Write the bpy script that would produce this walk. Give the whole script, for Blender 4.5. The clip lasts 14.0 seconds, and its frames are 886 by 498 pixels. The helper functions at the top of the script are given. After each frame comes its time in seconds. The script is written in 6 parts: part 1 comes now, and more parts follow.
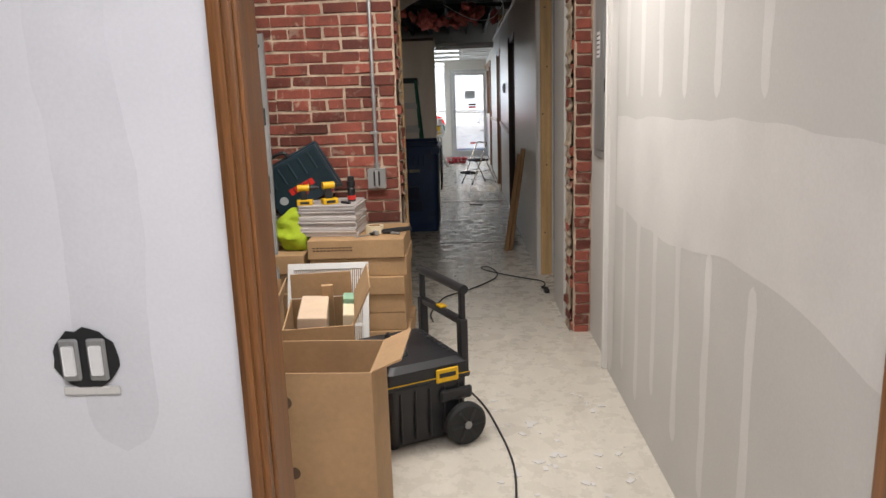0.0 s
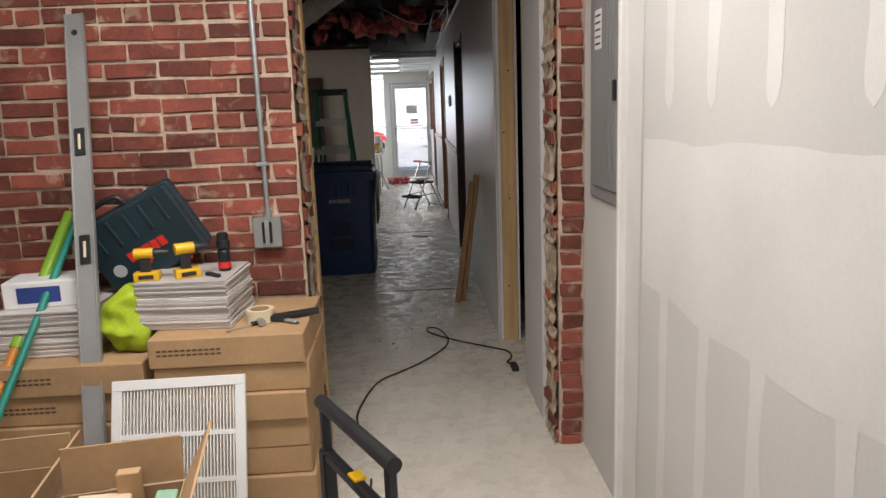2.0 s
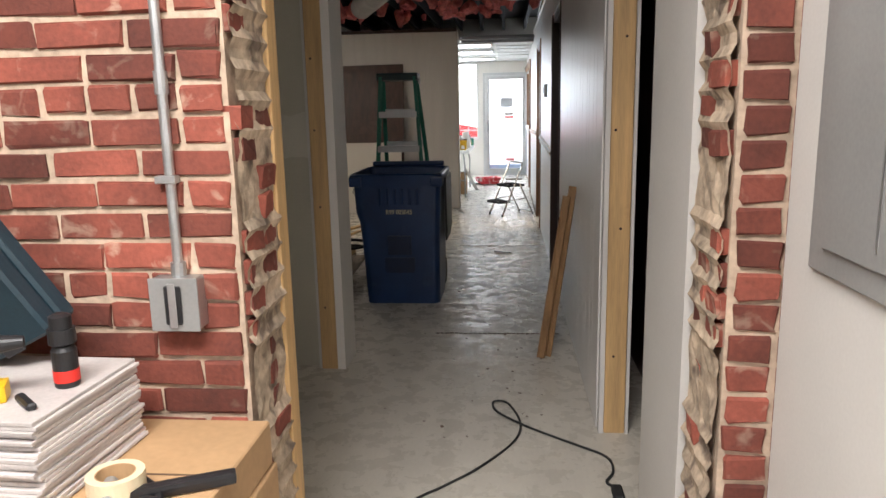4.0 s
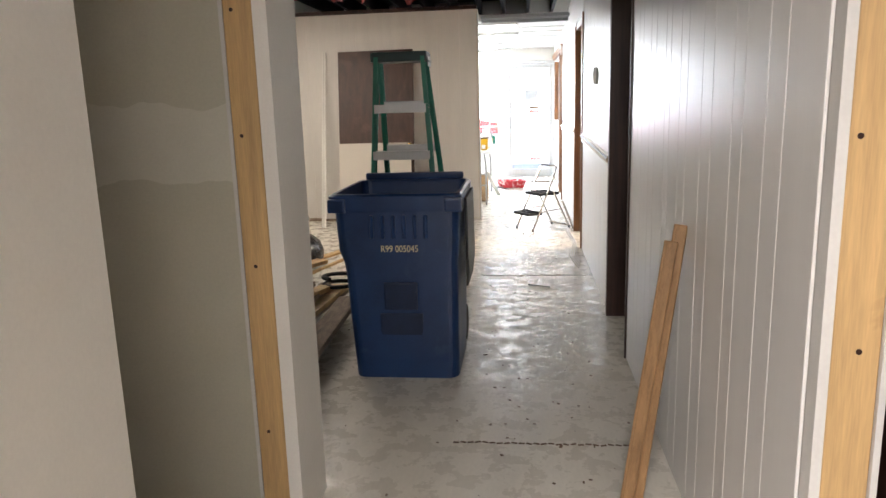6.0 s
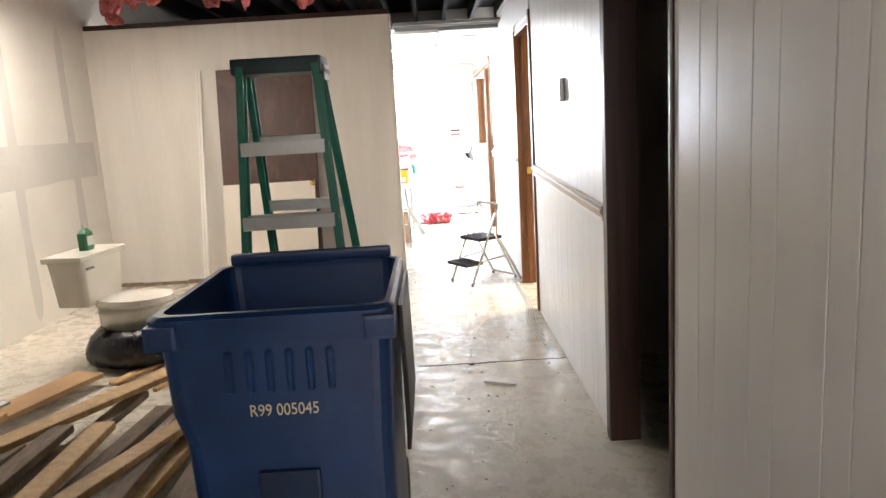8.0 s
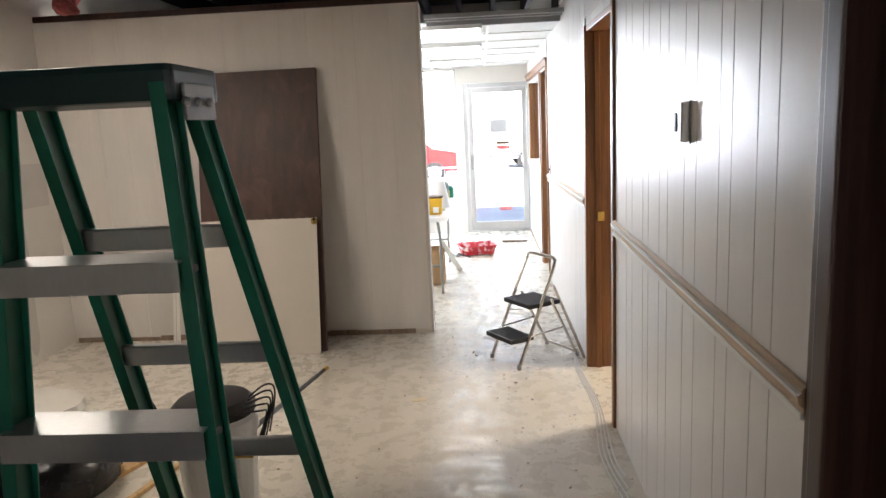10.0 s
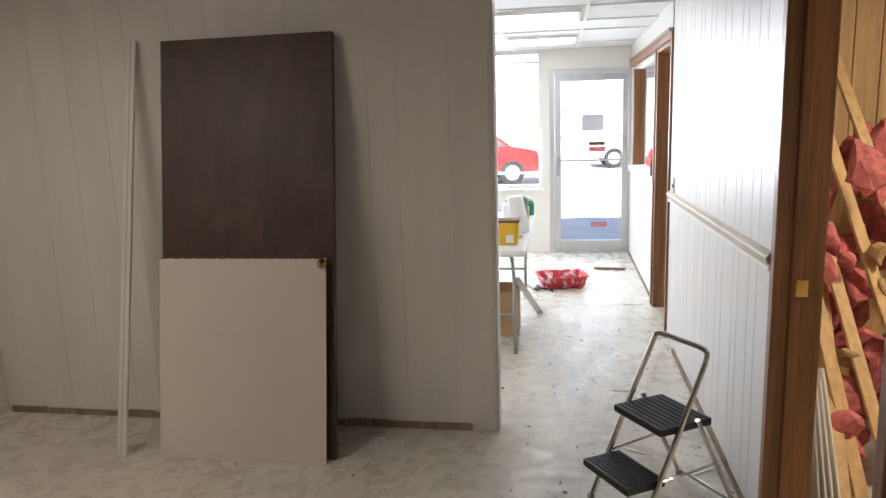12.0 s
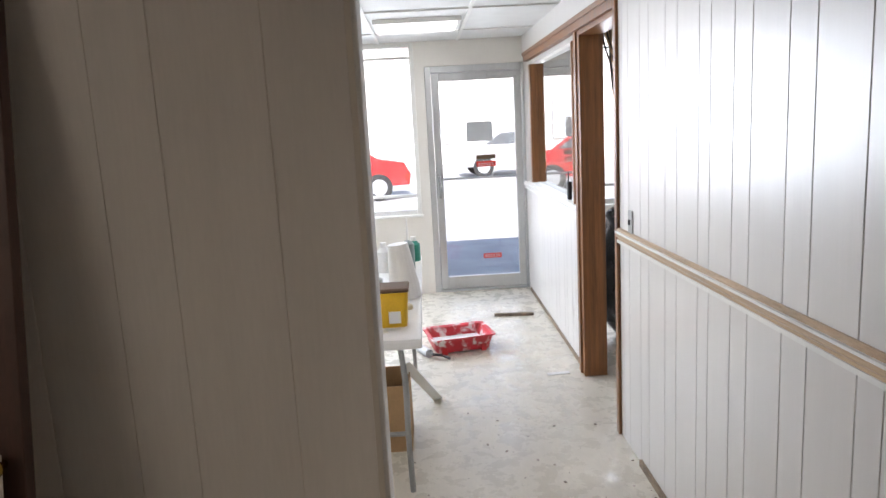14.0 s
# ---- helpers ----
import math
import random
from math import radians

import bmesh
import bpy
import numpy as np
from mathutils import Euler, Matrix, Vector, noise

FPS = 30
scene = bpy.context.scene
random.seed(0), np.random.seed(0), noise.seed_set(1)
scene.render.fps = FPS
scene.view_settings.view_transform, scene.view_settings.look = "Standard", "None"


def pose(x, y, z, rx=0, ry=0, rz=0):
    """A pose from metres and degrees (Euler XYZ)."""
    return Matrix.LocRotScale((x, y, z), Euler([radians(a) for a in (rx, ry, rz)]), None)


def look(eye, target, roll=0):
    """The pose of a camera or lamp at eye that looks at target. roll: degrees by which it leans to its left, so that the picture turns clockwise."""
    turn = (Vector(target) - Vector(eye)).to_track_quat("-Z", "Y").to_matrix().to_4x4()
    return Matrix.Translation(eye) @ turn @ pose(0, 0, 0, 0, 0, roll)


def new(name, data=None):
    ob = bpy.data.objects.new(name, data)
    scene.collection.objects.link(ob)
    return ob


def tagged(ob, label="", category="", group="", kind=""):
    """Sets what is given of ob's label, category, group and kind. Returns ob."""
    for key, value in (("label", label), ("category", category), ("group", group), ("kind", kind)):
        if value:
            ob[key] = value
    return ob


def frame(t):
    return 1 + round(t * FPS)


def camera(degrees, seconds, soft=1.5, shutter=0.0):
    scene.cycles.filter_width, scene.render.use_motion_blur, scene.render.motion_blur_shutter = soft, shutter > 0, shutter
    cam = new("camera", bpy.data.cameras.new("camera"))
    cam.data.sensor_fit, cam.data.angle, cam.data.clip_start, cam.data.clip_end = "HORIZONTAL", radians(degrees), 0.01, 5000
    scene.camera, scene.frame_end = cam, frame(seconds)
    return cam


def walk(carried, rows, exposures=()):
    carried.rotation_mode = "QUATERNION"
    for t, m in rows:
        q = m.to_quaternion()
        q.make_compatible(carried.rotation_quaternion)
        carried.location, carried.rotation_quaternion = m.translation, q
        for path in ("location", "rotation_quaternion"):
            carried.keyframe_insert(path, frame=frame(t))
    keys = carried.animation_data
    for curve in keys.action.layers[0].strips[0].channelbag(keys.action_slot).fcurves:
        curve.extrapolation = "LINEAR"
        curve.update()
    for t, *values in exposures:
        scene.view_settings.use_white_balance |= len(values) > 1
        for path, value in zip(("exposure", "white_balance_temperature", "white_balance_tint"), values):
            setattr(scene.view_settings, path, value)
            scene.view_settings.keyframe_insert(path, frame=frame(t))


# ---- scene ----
cam = camera(63.8, 14.0)
PATH = [
    (0, (0.342, 1.572, 1.454), (0.278, 3.527, 1.037), -1.9),
    (0.5, (0.336, 1.886, 1.441), (0.555, 3.83, 1.025), -2.1),
    (1, (0.402, 2.267, 1.45), (0.65, 4.209, 1.039), -2.7),
    (1.5, (0.386, 2.586, 1.435), (0.578, 4.539, 1.047), -3.0),
    (2, (0.389, 2.971, 1.442), (0.478, 4.932, 1.06), -2.1),
    (2.5, (0.534, 3.322, 1.454), (0.448, 5.285, 1.08), -1.6),
    (3, (0.566, 3.666, 1.448), (0.45, 5.625, 1.064), -1.2),
    (3.2, (0.568, 3.809, 1.436), (0.426, 5.766, 1.05), -1.1),
    (5.3, (0.469, 5.388, 1.387), (0.252, 7.336, 0.993), -1.3),
    (5.5, (0.462, 5.587, 1.386), (0.219, 7.531, 0.986), -1.5),
    (6, (0.383, 5.935, 1.377), (0.158, 7.881, 0.977), -1.7),
    (6.5, (0.317, 6.306, 1.39), (0.119, 8.254, 0.981), -2.2),
    (7, (0.321, 6.693, 1.403), (0.149, 8.644, 0.997), -3.0),
    (7.5, (0.247, 7.116, 1.402), (0.179, 9.08, 1.031), -3.3),
    (8, (0.214, 7.537, 1.42), (0.224, 9.505, 1.066), -3.4),
    (8.2, (0.233, 7.661, 1.412), (0.258, 9.632, 1.073), -3.4),
    (10.3, (0.294, 9.488, 1.588), (0.116, 11.447, 1.229), -2.2),
    (10.5, (0.263, 9.708, 1.585), (0.042, 11.661, 1.215), -1.9),
    (11, (0.268, 10.087, 1.571), (-0.033, 12.026, 1.184), -1.9),
    (11.5, (0.275, 10.547, 1.575), (-0.096, 12.475, 1.193), -2.0),
    (12, (0.196, 10.978, 1.577), (-0.134, 12.918, 1.219), -1.8),
    (12.5, (0.164, 11.458, 1.588), (-0.099, 13.413, 1.258), -1.8),
    (13, (0.075, 11.883, 1.567), (-0.095, 13.849, 1.238), -1.9),
    (13.5, (0.004, 12.283, 1.567), (-0.065, 14.255, 1.238), -2.2),
    (14, (0.015, 12.712, 1.583), (0.054, 14.681, 1.235), -3.1),
]
EXPOSURES = [(0.0, 0.75, 6450, 11), (2.0, 0.8, 6400, 11), (3.2, 1.2, 6350, 11), (5.4, 2.7, 6300, 11), (6.5, 3.15, 6500, 12), (8.2, 3.4, 6450, 12),
             (10.3, 2.35, 6450, 13), (12.0, 1.95, 6450, 13), (14.0, 1.52, 6500, 15)]
walk(cam, [(t, look(eye, target, roll)) for t, eye, target, roll in PATH], EXPOSURES)

# ---- world, sun, large lights ----
world = bpy.data.worlds.new("sky")
scene.world = world
world.use_nodes = True
wn = world.node_tree.nodes
sky = wn.new("ShaderNodeTexSky")
sky.sky_type = 'NISHITA'
sky.sun_disc = False
sky.sun_elevation = radians(42)
sky.sun_rotation = radians(200)
world.node_tree.links.new(sky.outputs[0], wn["Background"].inputs[0])
wn["Background"].inputs[1].default_value = 0.15


def lamp(name, kind, energy, m, color=(1, 1, 1), sx=1.0, sy=1.0):
    d = bpy.data.lights.new(name, kind)
    d.energy, d.color = energy, color
    if kind == 'AREA':
        d.shape, d.size, d.size_y = 'RECTANGLE', sx, sy
    o = new(name, d)
    o.matrix_world = m
    return o


sun = lamp("sun", 'SUN', 5.0, look((0, 0, 30), (9, 26, 0)), (1.0, 0.95, 0.88))
sun.data.angle = radians(0.5)
# sky light through the shop window
lamp("window_daylight", 'AREA', 46, look((-1.75, 19.2, 1.55), (-1.3, 15, -0.6)), (0.80, 0.90, 1.0), 2.1, 1.4)
lamp("side_room_daylight", 'AREA', 28, look((2.3, 19.2, 1.55), (2.2, 15, 1.1)), (0.84, 0.92, 1.0), 1.6, 1.4)
# ceiling fixtures
lamp("back_room_light", 'AREA', 30, pose(0.02, 4.5, 2.53), (1.0, 0.96, 0.92), 1.2, 0.6)
lamp("entry_light", 'AREA', 30, pose(0.28, 1.52, 2.53), (0.97, 0.96, 1.0), 1.2, 0.6)
lamp("store_room_light", 'AREA', 15, pose(2.4, 13.4, 2.5), (1.0, 0.86, 0.66), 0.6, 0.6)
lamp("big_room_light", 'AREA', 3.6, pose(-2.1, 12.4, 2.50), (1.0, 0.91, 0.80), 1.1, 0.5)


# ---- materials ----
def mat(name, color, rough=0.6, metal=0.0, scale=6.0, vary=0.15, bump=0.1, fine=120.0, dark=None, stretch=(1, 1, 1),
        spot=0.0, spot_scale=3.0, spot_color=None, spot_from=0.58, per_object=0.0, rough_vary=0.1, transmission=0.0, coat=0.0):
    m = bpy.data.materials.new(name)
    m.use_nodes = True
    n, l = m.node_tree.nodes, m.node_tree.links
    b = n["Principled BSDF"]
    b.inputs["Roughness"].default_value = rough
    b.inputs["Metallic"].default_value = metal
    b.inputs["Transmission Weight"].default_value = transmission
    b.inputs["Coat Weight"].default_value = coat
    tc = n.new("ShaderNodeTexCoord")
    mp = n.new("ShaderNodeMapping")
    mp.inputs["Scale"].default_value = stretch
    geo = n.new("ShaderNodeNewGeometry")
    info = n.new("ShaderNodeObjectInfo")
    l.new(geo.outputs["Position"], mp.inputs["Vector"])
    big = n.new("ShaderNodeTexNoise")
    big.inputs["Scale"].default_value = scale
    big.inputs["Detail"].default_value = 6
    l.new(mp.outputs[0], big.inputs["Vector"])
    small = n.new("ShaderNodeTexNoise")
    small.inputs["Scale"].default_value = fine
    small.inputs["Detail"].default_value = 3
    l.new(mp.outputs[0], small.inputs["Vector"])
    d = dark or tuple(c * (1 - 2.2 * vary) for c in color)
    hi = tuple(min(1, c * (1 + 0.6 * vary)) for c in color)
    ramp = n.new("ShaderNodeValToRGB")
    ramp.color_ramp.elements[0].position, ramp.color_ramp.elements[1].position = 0.32, 0.68
    ramp.color_ramp.elements[0].color, ramp.color_ramp.elements[1].color = (*d, 1), (*hi, 1)
    mixf = n.new("ShaderNodeMath")
    mixf.operation = 'MULTIPLY_ADD'
    mixf.inputs[1].default_value = 0.3
    l.new(small.outputs["Fac"], mixf.inputs[0])
    sc = n.new("ShaderNodeMath")
    sc.operation = 'MULTIPLY'
    sc.inputs[1].default_value = 0.7
    l.new(big.outputs["Fac"], sc.inputs[0])
    l.new(sc.outputs[0], mixf.inputs[2])
    l.new(mixf.outputs[0], ramp.inputs[0])
    out = ramp.outputs[0]
    if spot > 0:
        sp = n.new("ShaderNodeTexNoise")
        sp.inputs["Scale"].default_value = spot_scale
        sp.inputs["Detail"].default_value = 8
        sp.inputs["Distortion"].default_value = 0.6
        l.new(geo.outputs["Position"], sp.inputs["Vector"])
        r2 = n.new("ShaderNodeMapRange")
        r2.inputs["From Min"].default_value, r2.inputs["From Max"].default_value = spot_from, spot_from + 0.1
        r2.inputs["To Max"].default_value = spot
        l.new(sp.outputs["Fac"], r2.inputs["Value"])
        mx = n.new("ShaderNodeMix")
        mx.data_type = 'RGBA'
        l.new(r2.outputs[0], mx.inputs[0])
        l.new(out, mx.inputs[6])
        mx.inputs[7].default_value = (*(spot_color or d), 1)
        out = mx.outputs[2]
    if per_object > 0:
        hs = n.new("ShaderNodeHueSaturation")
        r3 = n.new("ShaderNodeMapRange")
        r3.inputs["To Min"].default_value, r3.inputs["To Max"].default_value = 1 - per_object, 1 + per_object
        l.new(info.outputs["Random"], r3.inputs["Value"])
        l.new(r3.outputs[0], hs.inputs["Value"])
        l.new(out, hs.inputs["Color"])
        out = hs.outputs[0]
    l.new(out, b.inputs["Base Color"])
    rr = n.new("ShaderNodeMapRange")
    rr.inputs["To Min"].default_value, rr.inputs["To Max"].default_value = max(0.02, rough - rough_vary), min(1, rough + rough_vary)
    l.new(big.outputs["Fac"], rr.inputs["Value"])
    l.new(rr.outputs[0], b.inputs["Roughness"])
    if bump > 0:
        bp = n.new("ShaderNodeBump")
        bp.inputs["Strength"].default_value = bump
        bp.inputs["Distance"].default_value = 0.01
        l.new(mixf.outputs[0], bp.inputs["Height"])
        l.new(bp.outputs[0], b.inputs["Normal"])
    return m


def glow(name, color, strength):
    m = bpy.data.materials.new(name)
    m.use_nodes = True
    b = m.node_tree.nodes["Principled BSDF"]
    b.inputs["Base Color"].default_value = (0.9, 0.9, 0.9, 1)
    b.inputs["Emission Color"].default_value = (*color, 1)
    b.inputs["Emission Strength"].default_value = strength
    return m


def clear_glass(name):
    m = bpy.data.materials.new(name)
    m.use_nodes = True
    b = m.node_tree.nodes["Principled BSDF"]
    b.inputs["Base Color"].default_value = (0.97, 0.99, 1, 1)
    b.inputs["Roughness"].default_value = 0.0
    b.inputs["IOR"].default_value = 1.45
    b.inputs["Transmission Weight"].default_value = 1.0
    return m


GYPSUM = mat("gypsum_board", (0.57, 0.55, 0.515), 0.85, vary=0.05, bump=0.03, scale=1.5)
GREENBOARD = mat("damp_gypsum_board", (0.54, 0.51, 0.41), 0.85, vary=0.06, bump=0.03, scale=1.5)
MUD = mat("joint_compound", (0.66, 0.635, 0.60), 0.85, vary=0.05, bump=0.05, scale=3)
ENTRY_MUD = mat("primer_smear", (0.70, 0.70, 0.73), 0.75, vary=0.05, bump=0.05, scale=3)
RECESS_MUD = mat("recess_joint_compound", (0.62, 0.59, 0.50), 0.85, vary=0.05, bump=0.05, scale=3)
MOULDING = mat("aged_moulding", (0.34, 0.19, 0.085), 0.45, vary=0.2, bump=0.06, scale=5, stretch=(8, 8, 0.3), fine=40)
WHITE_WALL = mat("old_white_paint", (0.78, 0.75, 0.70), 0.55, vary=0.04, bump=0.05, scale=2)
OUTLET_WALL = mat("primed_white_wall", (0.74, 0.74, 0.77), 0.7, vary=0.04, bump=0.04, scale=1.6)
PANEL_WHITE = mat("semigloss_white_panel", (0.69, 0.665, 0.64), 0.30, vary=0.02, bump=0.018, scale=2, stretch=(1, 6, 0.4), fine=14, rough_vary=0.03)
PANEL_MATT = mat("white_panel_paint", (0.76, 0.72, 0.67), 0.5, vary=0.04, bump=0.04, scale=2, stretch=(4, 1, 0.4), fine=30)
GROOVE = mat("panel_groove", (0.55, 0.51, 0.47), 0.6, vary=0.1)


def floor_material(name):
    """Worn concrete: trowel-polished patches between dull glue residue, with fine scratches along the corridor."""
    m = mat(name, (0.63, 0.585, 0.50), 0.5, vary=0.075, bump=0.0, scale=2.2, fine=34, stretch=(2.2, 0.8, 1), spot=0.06, spot_scale=7,
            spot_color=(0.72, 0.68, 0.62), spot_from=0.5)
    n, l = m.node_tree.nodes, m.node_tree.links
    b = n["Principled BSDF"]
    geo = n.new("ShaderNodeNewGeometry")
    patch = n.new("ShaderNodeTexNoise")
    patch.inputs["Scale"].default_value, patch.inputs["Detail"].default_value, patch.inputs["Roughness"].default_value = 9.0, 9, 0.66
    patch.inputs["Distortion"].default_value = 0.2
    l.new(geo.outputs["Position"], patch.inputs["Vector"])
    gloss = n.new("ShaderNodeMapRange")
    for key, v in (("From Min", 0.44), ("From Max", 0.58), ("To Min", 0.20), ("To Max", 0.48)):
        gloss.inputs[key].default_value = v
    l.new(patch.outputs["Fac"], gloss.inputs["Value"])
    l.new(gloss.outputs[0], b.inputs["Roughness"])
    grit = n.new("ShaderNodeTexNoise")
    grit.inputs["Scale"].default_value, grit.inputs["Detail"].default_value = 28, 6
    l.new(geo.outputs["Position"], grit.inputs["Vector"])
    both = n.new("ShaderNodeMath")
    both.operation = 'MULTIPLY_ADD'
    both.inputs[1].default_value = 0.35
    l.new(grit.outputs["Fac"], both.inputs[0])
    l.new(patch.outputs["Fac"], both.inputs[2])
    bp = n.new("ShaderNodeBump")
    bp.inputs["Strength"].default_value, bp.inputs["Distance"].default_value = 0.22, 0.006
    l.new(both.outputs[0], bp.inputs["Height"])
    l.new(bp.outputs[0], b.inputs["Normal"])
    return m


CONCRETE = floor_material("worn_concrete")
BRICK = mat("red_brick", (0.235, 0.062, 0.04), 0.85, vary=0.22, bump=0.5, scale=9, fine=90, spot=0.5, spot_scale=14,
            spot_color=(0.42, 0.30, 0.22), spot_from=0.6, per_object=0.5)
MORTAR = mat("sandy_mortar", (0.55, 0.42, 0.31), 0.95, vary=0.2, bump=0.7, scale=14, fine=70)
ROUGH_MORTAR = mat("broken_mortar", (0.55, 0.43, 0.31), 0.95, vary=0.28, bump=0.9, scale=16, fine=60, spot=0.8, spot_scale=11,
                   spot_color=(0.10, 0.07, 0.055), spot_from=0.55)
PINE = mat("pine_stud", (0.62, 0.40, 0.18), 0.6, vary=0.15, bump=0.08, scale=5, stretch=(6, 6, 0.35), fine=40, spot=0.5, spot_scale=8,
           spot_color=(0.30, 0.15, 0.06), spot_from=0.7)
LUMBER = mat("weathered_lumber", (0.32, 0.24, 0.17), 0.75, vary=0.25, bump=0.2, scale=7, stretch=(5, 1, 1), fine=40, per_object=0.4)
OAK = mat("stained_oak_trim", (0.26, 0.105, 0.033), 0.35, vary=0.25, bump=0.06, scale=5, stretch=(8, 8, 0.3), fine=40, rough_vary=0.08)
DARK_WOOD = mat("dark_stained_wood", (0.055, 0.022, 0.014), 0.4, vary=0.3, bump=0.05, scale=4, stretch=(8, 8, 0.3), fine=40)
BROWN_DOOR = mat("brown_door_skin", (0.085, 0.042, 0.030), 0.5, vary=0.2, bump=0.08, scale=4, stretch=(5, 5, 0.6), fine=30, spot=0.35, spot_scale=5,
                 spot_color=(0.15, 0.085, 0.06), spot_from=0.56)
HARDBOARD = mat("white_hardboard", (0.72, 0.66, 0.58), 0.4, vary=0.03, bump=0.02, scale=2)
CARDBOARD = mat("cardboard", (0.45, 0.28, 0.14), 0.85, vary=0.1, bump=0.1, scale=5, fine=60)
CARD_DARK = mat("cardboard_print", (0.12, 0.07, 0.04), 0.85, vary=0.1)
BLACK_PLASTIC = mat("black_plastic", (0.018, 0.018, 0.02), 0.45, vary=0.2, bump=0.08, fine=200)
YELLOW = mat("yellow_plastic", (0.75, 0.44, 0.01), 0.4, vary=0.1, bump=0.02)
BIN_BLUE = mat("blue_bin_plastic", (0.006, 0.034, 0.125), 0.38, vary=0.2, bump=0.06, scale=4, fine=150, spot=0.2, spot_scale=7,
               spot_color=(0.06, 0.10, 0.19), spot_from=0.6)
# bin blue at half strength, with the shade of recesses in the colour
BIN_SHADE = mat("shaded_bin_blue", (0.003, 0.016, 0.06), 0.45, vary=0.2, bump=0.06)
CASE_BLUE = mat("dark_teal_case", (0.012, 0.035, 0.05), 0.5, vary=0.2, bump=0.08, fine=200)
RED = mat("red_plastic", (0.62, 0.025, 0.03), 0.4, vary=0.15)
PAINT_SPLASH = mat("dried_white_paint", (0.78, 0.74, 0.74), 0.5, vary=0.06, bump=0.2)
STEEL = mat("galvanised_steel", (0.52, 0.53, 0.53), 0.38, 0.85, vary=0.1, bump=0.04, scale=12)
GREY_METAL = mat("grey_painted_metal", (0.33, 0.33, 0.32), 0.42, 0.3, vary=0.08, bump=0.02, scale=4)
ALU = mat("anodised_aluminium", (0.60, 0.61, 0.61), 0.35, 0.7, vary=0.06, bump=0.02, scale=5, stretch=(1, 1, 0.3))
CHROME = mat("chromed_tube", (0.62, 0.58, 0.52), 0.22, 1.0, vary=0.08, bump=0)
GREEN_FIBRE = mat("green_fibreglass", (0.008, 0.18, 0.115), 0.4, vary=0.15, bump=0.04, stretch=(4, 4, 0.4))
TEAL = mat("teal_paint", (0.01, 0.24, 0.18), 0.45, vary=0.12)
LIME = mat("lime_cloth", (0.42, 0.55, 0.02), 0.75, vary=0.15, bump=0.3, scale=9)
WHITE_METAL = mat("white_enamel", (0.78, 0.77, 0.74), 0.4, vary=0.04, bump=0.02)
WHITE_PLASTIC = mat("white_plastic", (0.78, 0.77, 0.76), 0.4, vary=0.04, bump=0.02)
CERAMIC = mat("white_ceramic", (0.70, 0.67, 0.60), 0.12, vary=0.03, bump=0, coat=0.3)
BAG = mat("black_bin_bag", (0.012, 0.012, 0.014), 0.25, vary=0.2, bump=0.9, scale=18, fine=40)
TILE = mat("ceramic_tile_edge", (0.62, 0.57, 0.54), 0.6, vary=0.12, bump=0.1, per_object=0.25)
TAPE = mat("cream_tape", (0.72, 0.62, 0.42), 0.55, vary=0.06)
DARK_DECK = mat("dark_roof_deck", (0.035, 0.028, 0.03), 0.9, vary=0.3, bump=0.2)
JOIST = mat("old_joist", (0.13, 0.085, 0.06), 0.8, vary=0.3, bump=0.2, scale=4)
PINK = mat("pink_insulation", (0.62, 0.17, 0.16), 0.95, vary=0.3, bump=1.0, scale=12, fine=50)
KRAFT = mat("kraft_paper", (0.50, 0.33, 0.16), 0.8, vary=0.15, bump=0.4, scale=9)
DUCT = mat("wrapped_duct", (0.42, 0.40, 0.38), 0.6, vary=0.12, bump=0.5, scale=10)
RUBBER = mat("black_rubber", (0.02, 0.02, 0.02), 0.7, vary=0.2, bump=0.1)
BRASS = mat("brass", (0.62, 0.42, 0.12), 0.25, 1.0, vary=0.08, bump=0)
CEIL_TILE = mat("ceiling_tile", (0.74, 0.74, 0.73), 0.9, vary=0.03, bump=0.15, fine=180)
ASPHALT = mat("asphalt", (0.055, 0.055, 0.06), 0.9, vary=0.2, bump=0.3)
PAVING = mat("street_concrete", (0.34, 0.34, 0.34), 0.85, vary=0.12, bump=0.2, scale=2)
FACADE = mat("pale_facade", (0.74, 0.71, 0.68), 0.8, vary=0.08, bump=0.1, scale=1.5)
DARK_GLASS = mat("dark_window_glass", (0.10, 0.11, 0.12), 0.1, vary=0.1, bump=0)
CAR_RED = mat("red_car_paint", (0.42, 0.02, 0.02), 0.25, vary=0.05, bump=0, coat=0.5)
CAR_WHITE = mat("silver_car_paint", (0.5, 0.5, 0.52), 0.25, 0.3, vary=0.05, bump=0, coat=0.5)
BLUE_PRINT = mat("blue_print", (0.03, 0.06, 0.25), 0.5, vary=0.1)
RED_PRINT = mat("red_print", (0.70, 0.03, 0.02), 0.5, vary=0.05, bump=0)
# grey of print and sleeves; on far panes it imitates reflected sky
GREY_PRINT_AND_SKY = mat("grey_print_and_sky", (0.5, 0.52, 0.54), 0.5, vary=0.05, bump=0)
NUMBER = mat("cream_number", (0.75, 0.66, 0.42), 0.5, vary=0.05, bump=0)
GLASS = clear_glass("window_glass")
TUBE_LIGHT = glow("lit_diffuser", (0.95, 0.97, 1.0), 1.2)
WARM_DIFFUSER = glow("warm_lit_diffuser", (1.0, 0.9, 0.75), 1.2)


# ---- builders ----
BACK = Matrix.Translation((0.093, 0.662, 0)) @ Matrix.Scale(0.95, 4)  # the back room's own plan in the world
HERE = Matrix.Identity(4)
ROOM = HERE


def thing(name, m, label, category, group=""):
    o = new(name)
    o.matrix_world = ROOM @ m
    o.empty_display_size = 0.1
    return tagged(o, label, category, group)


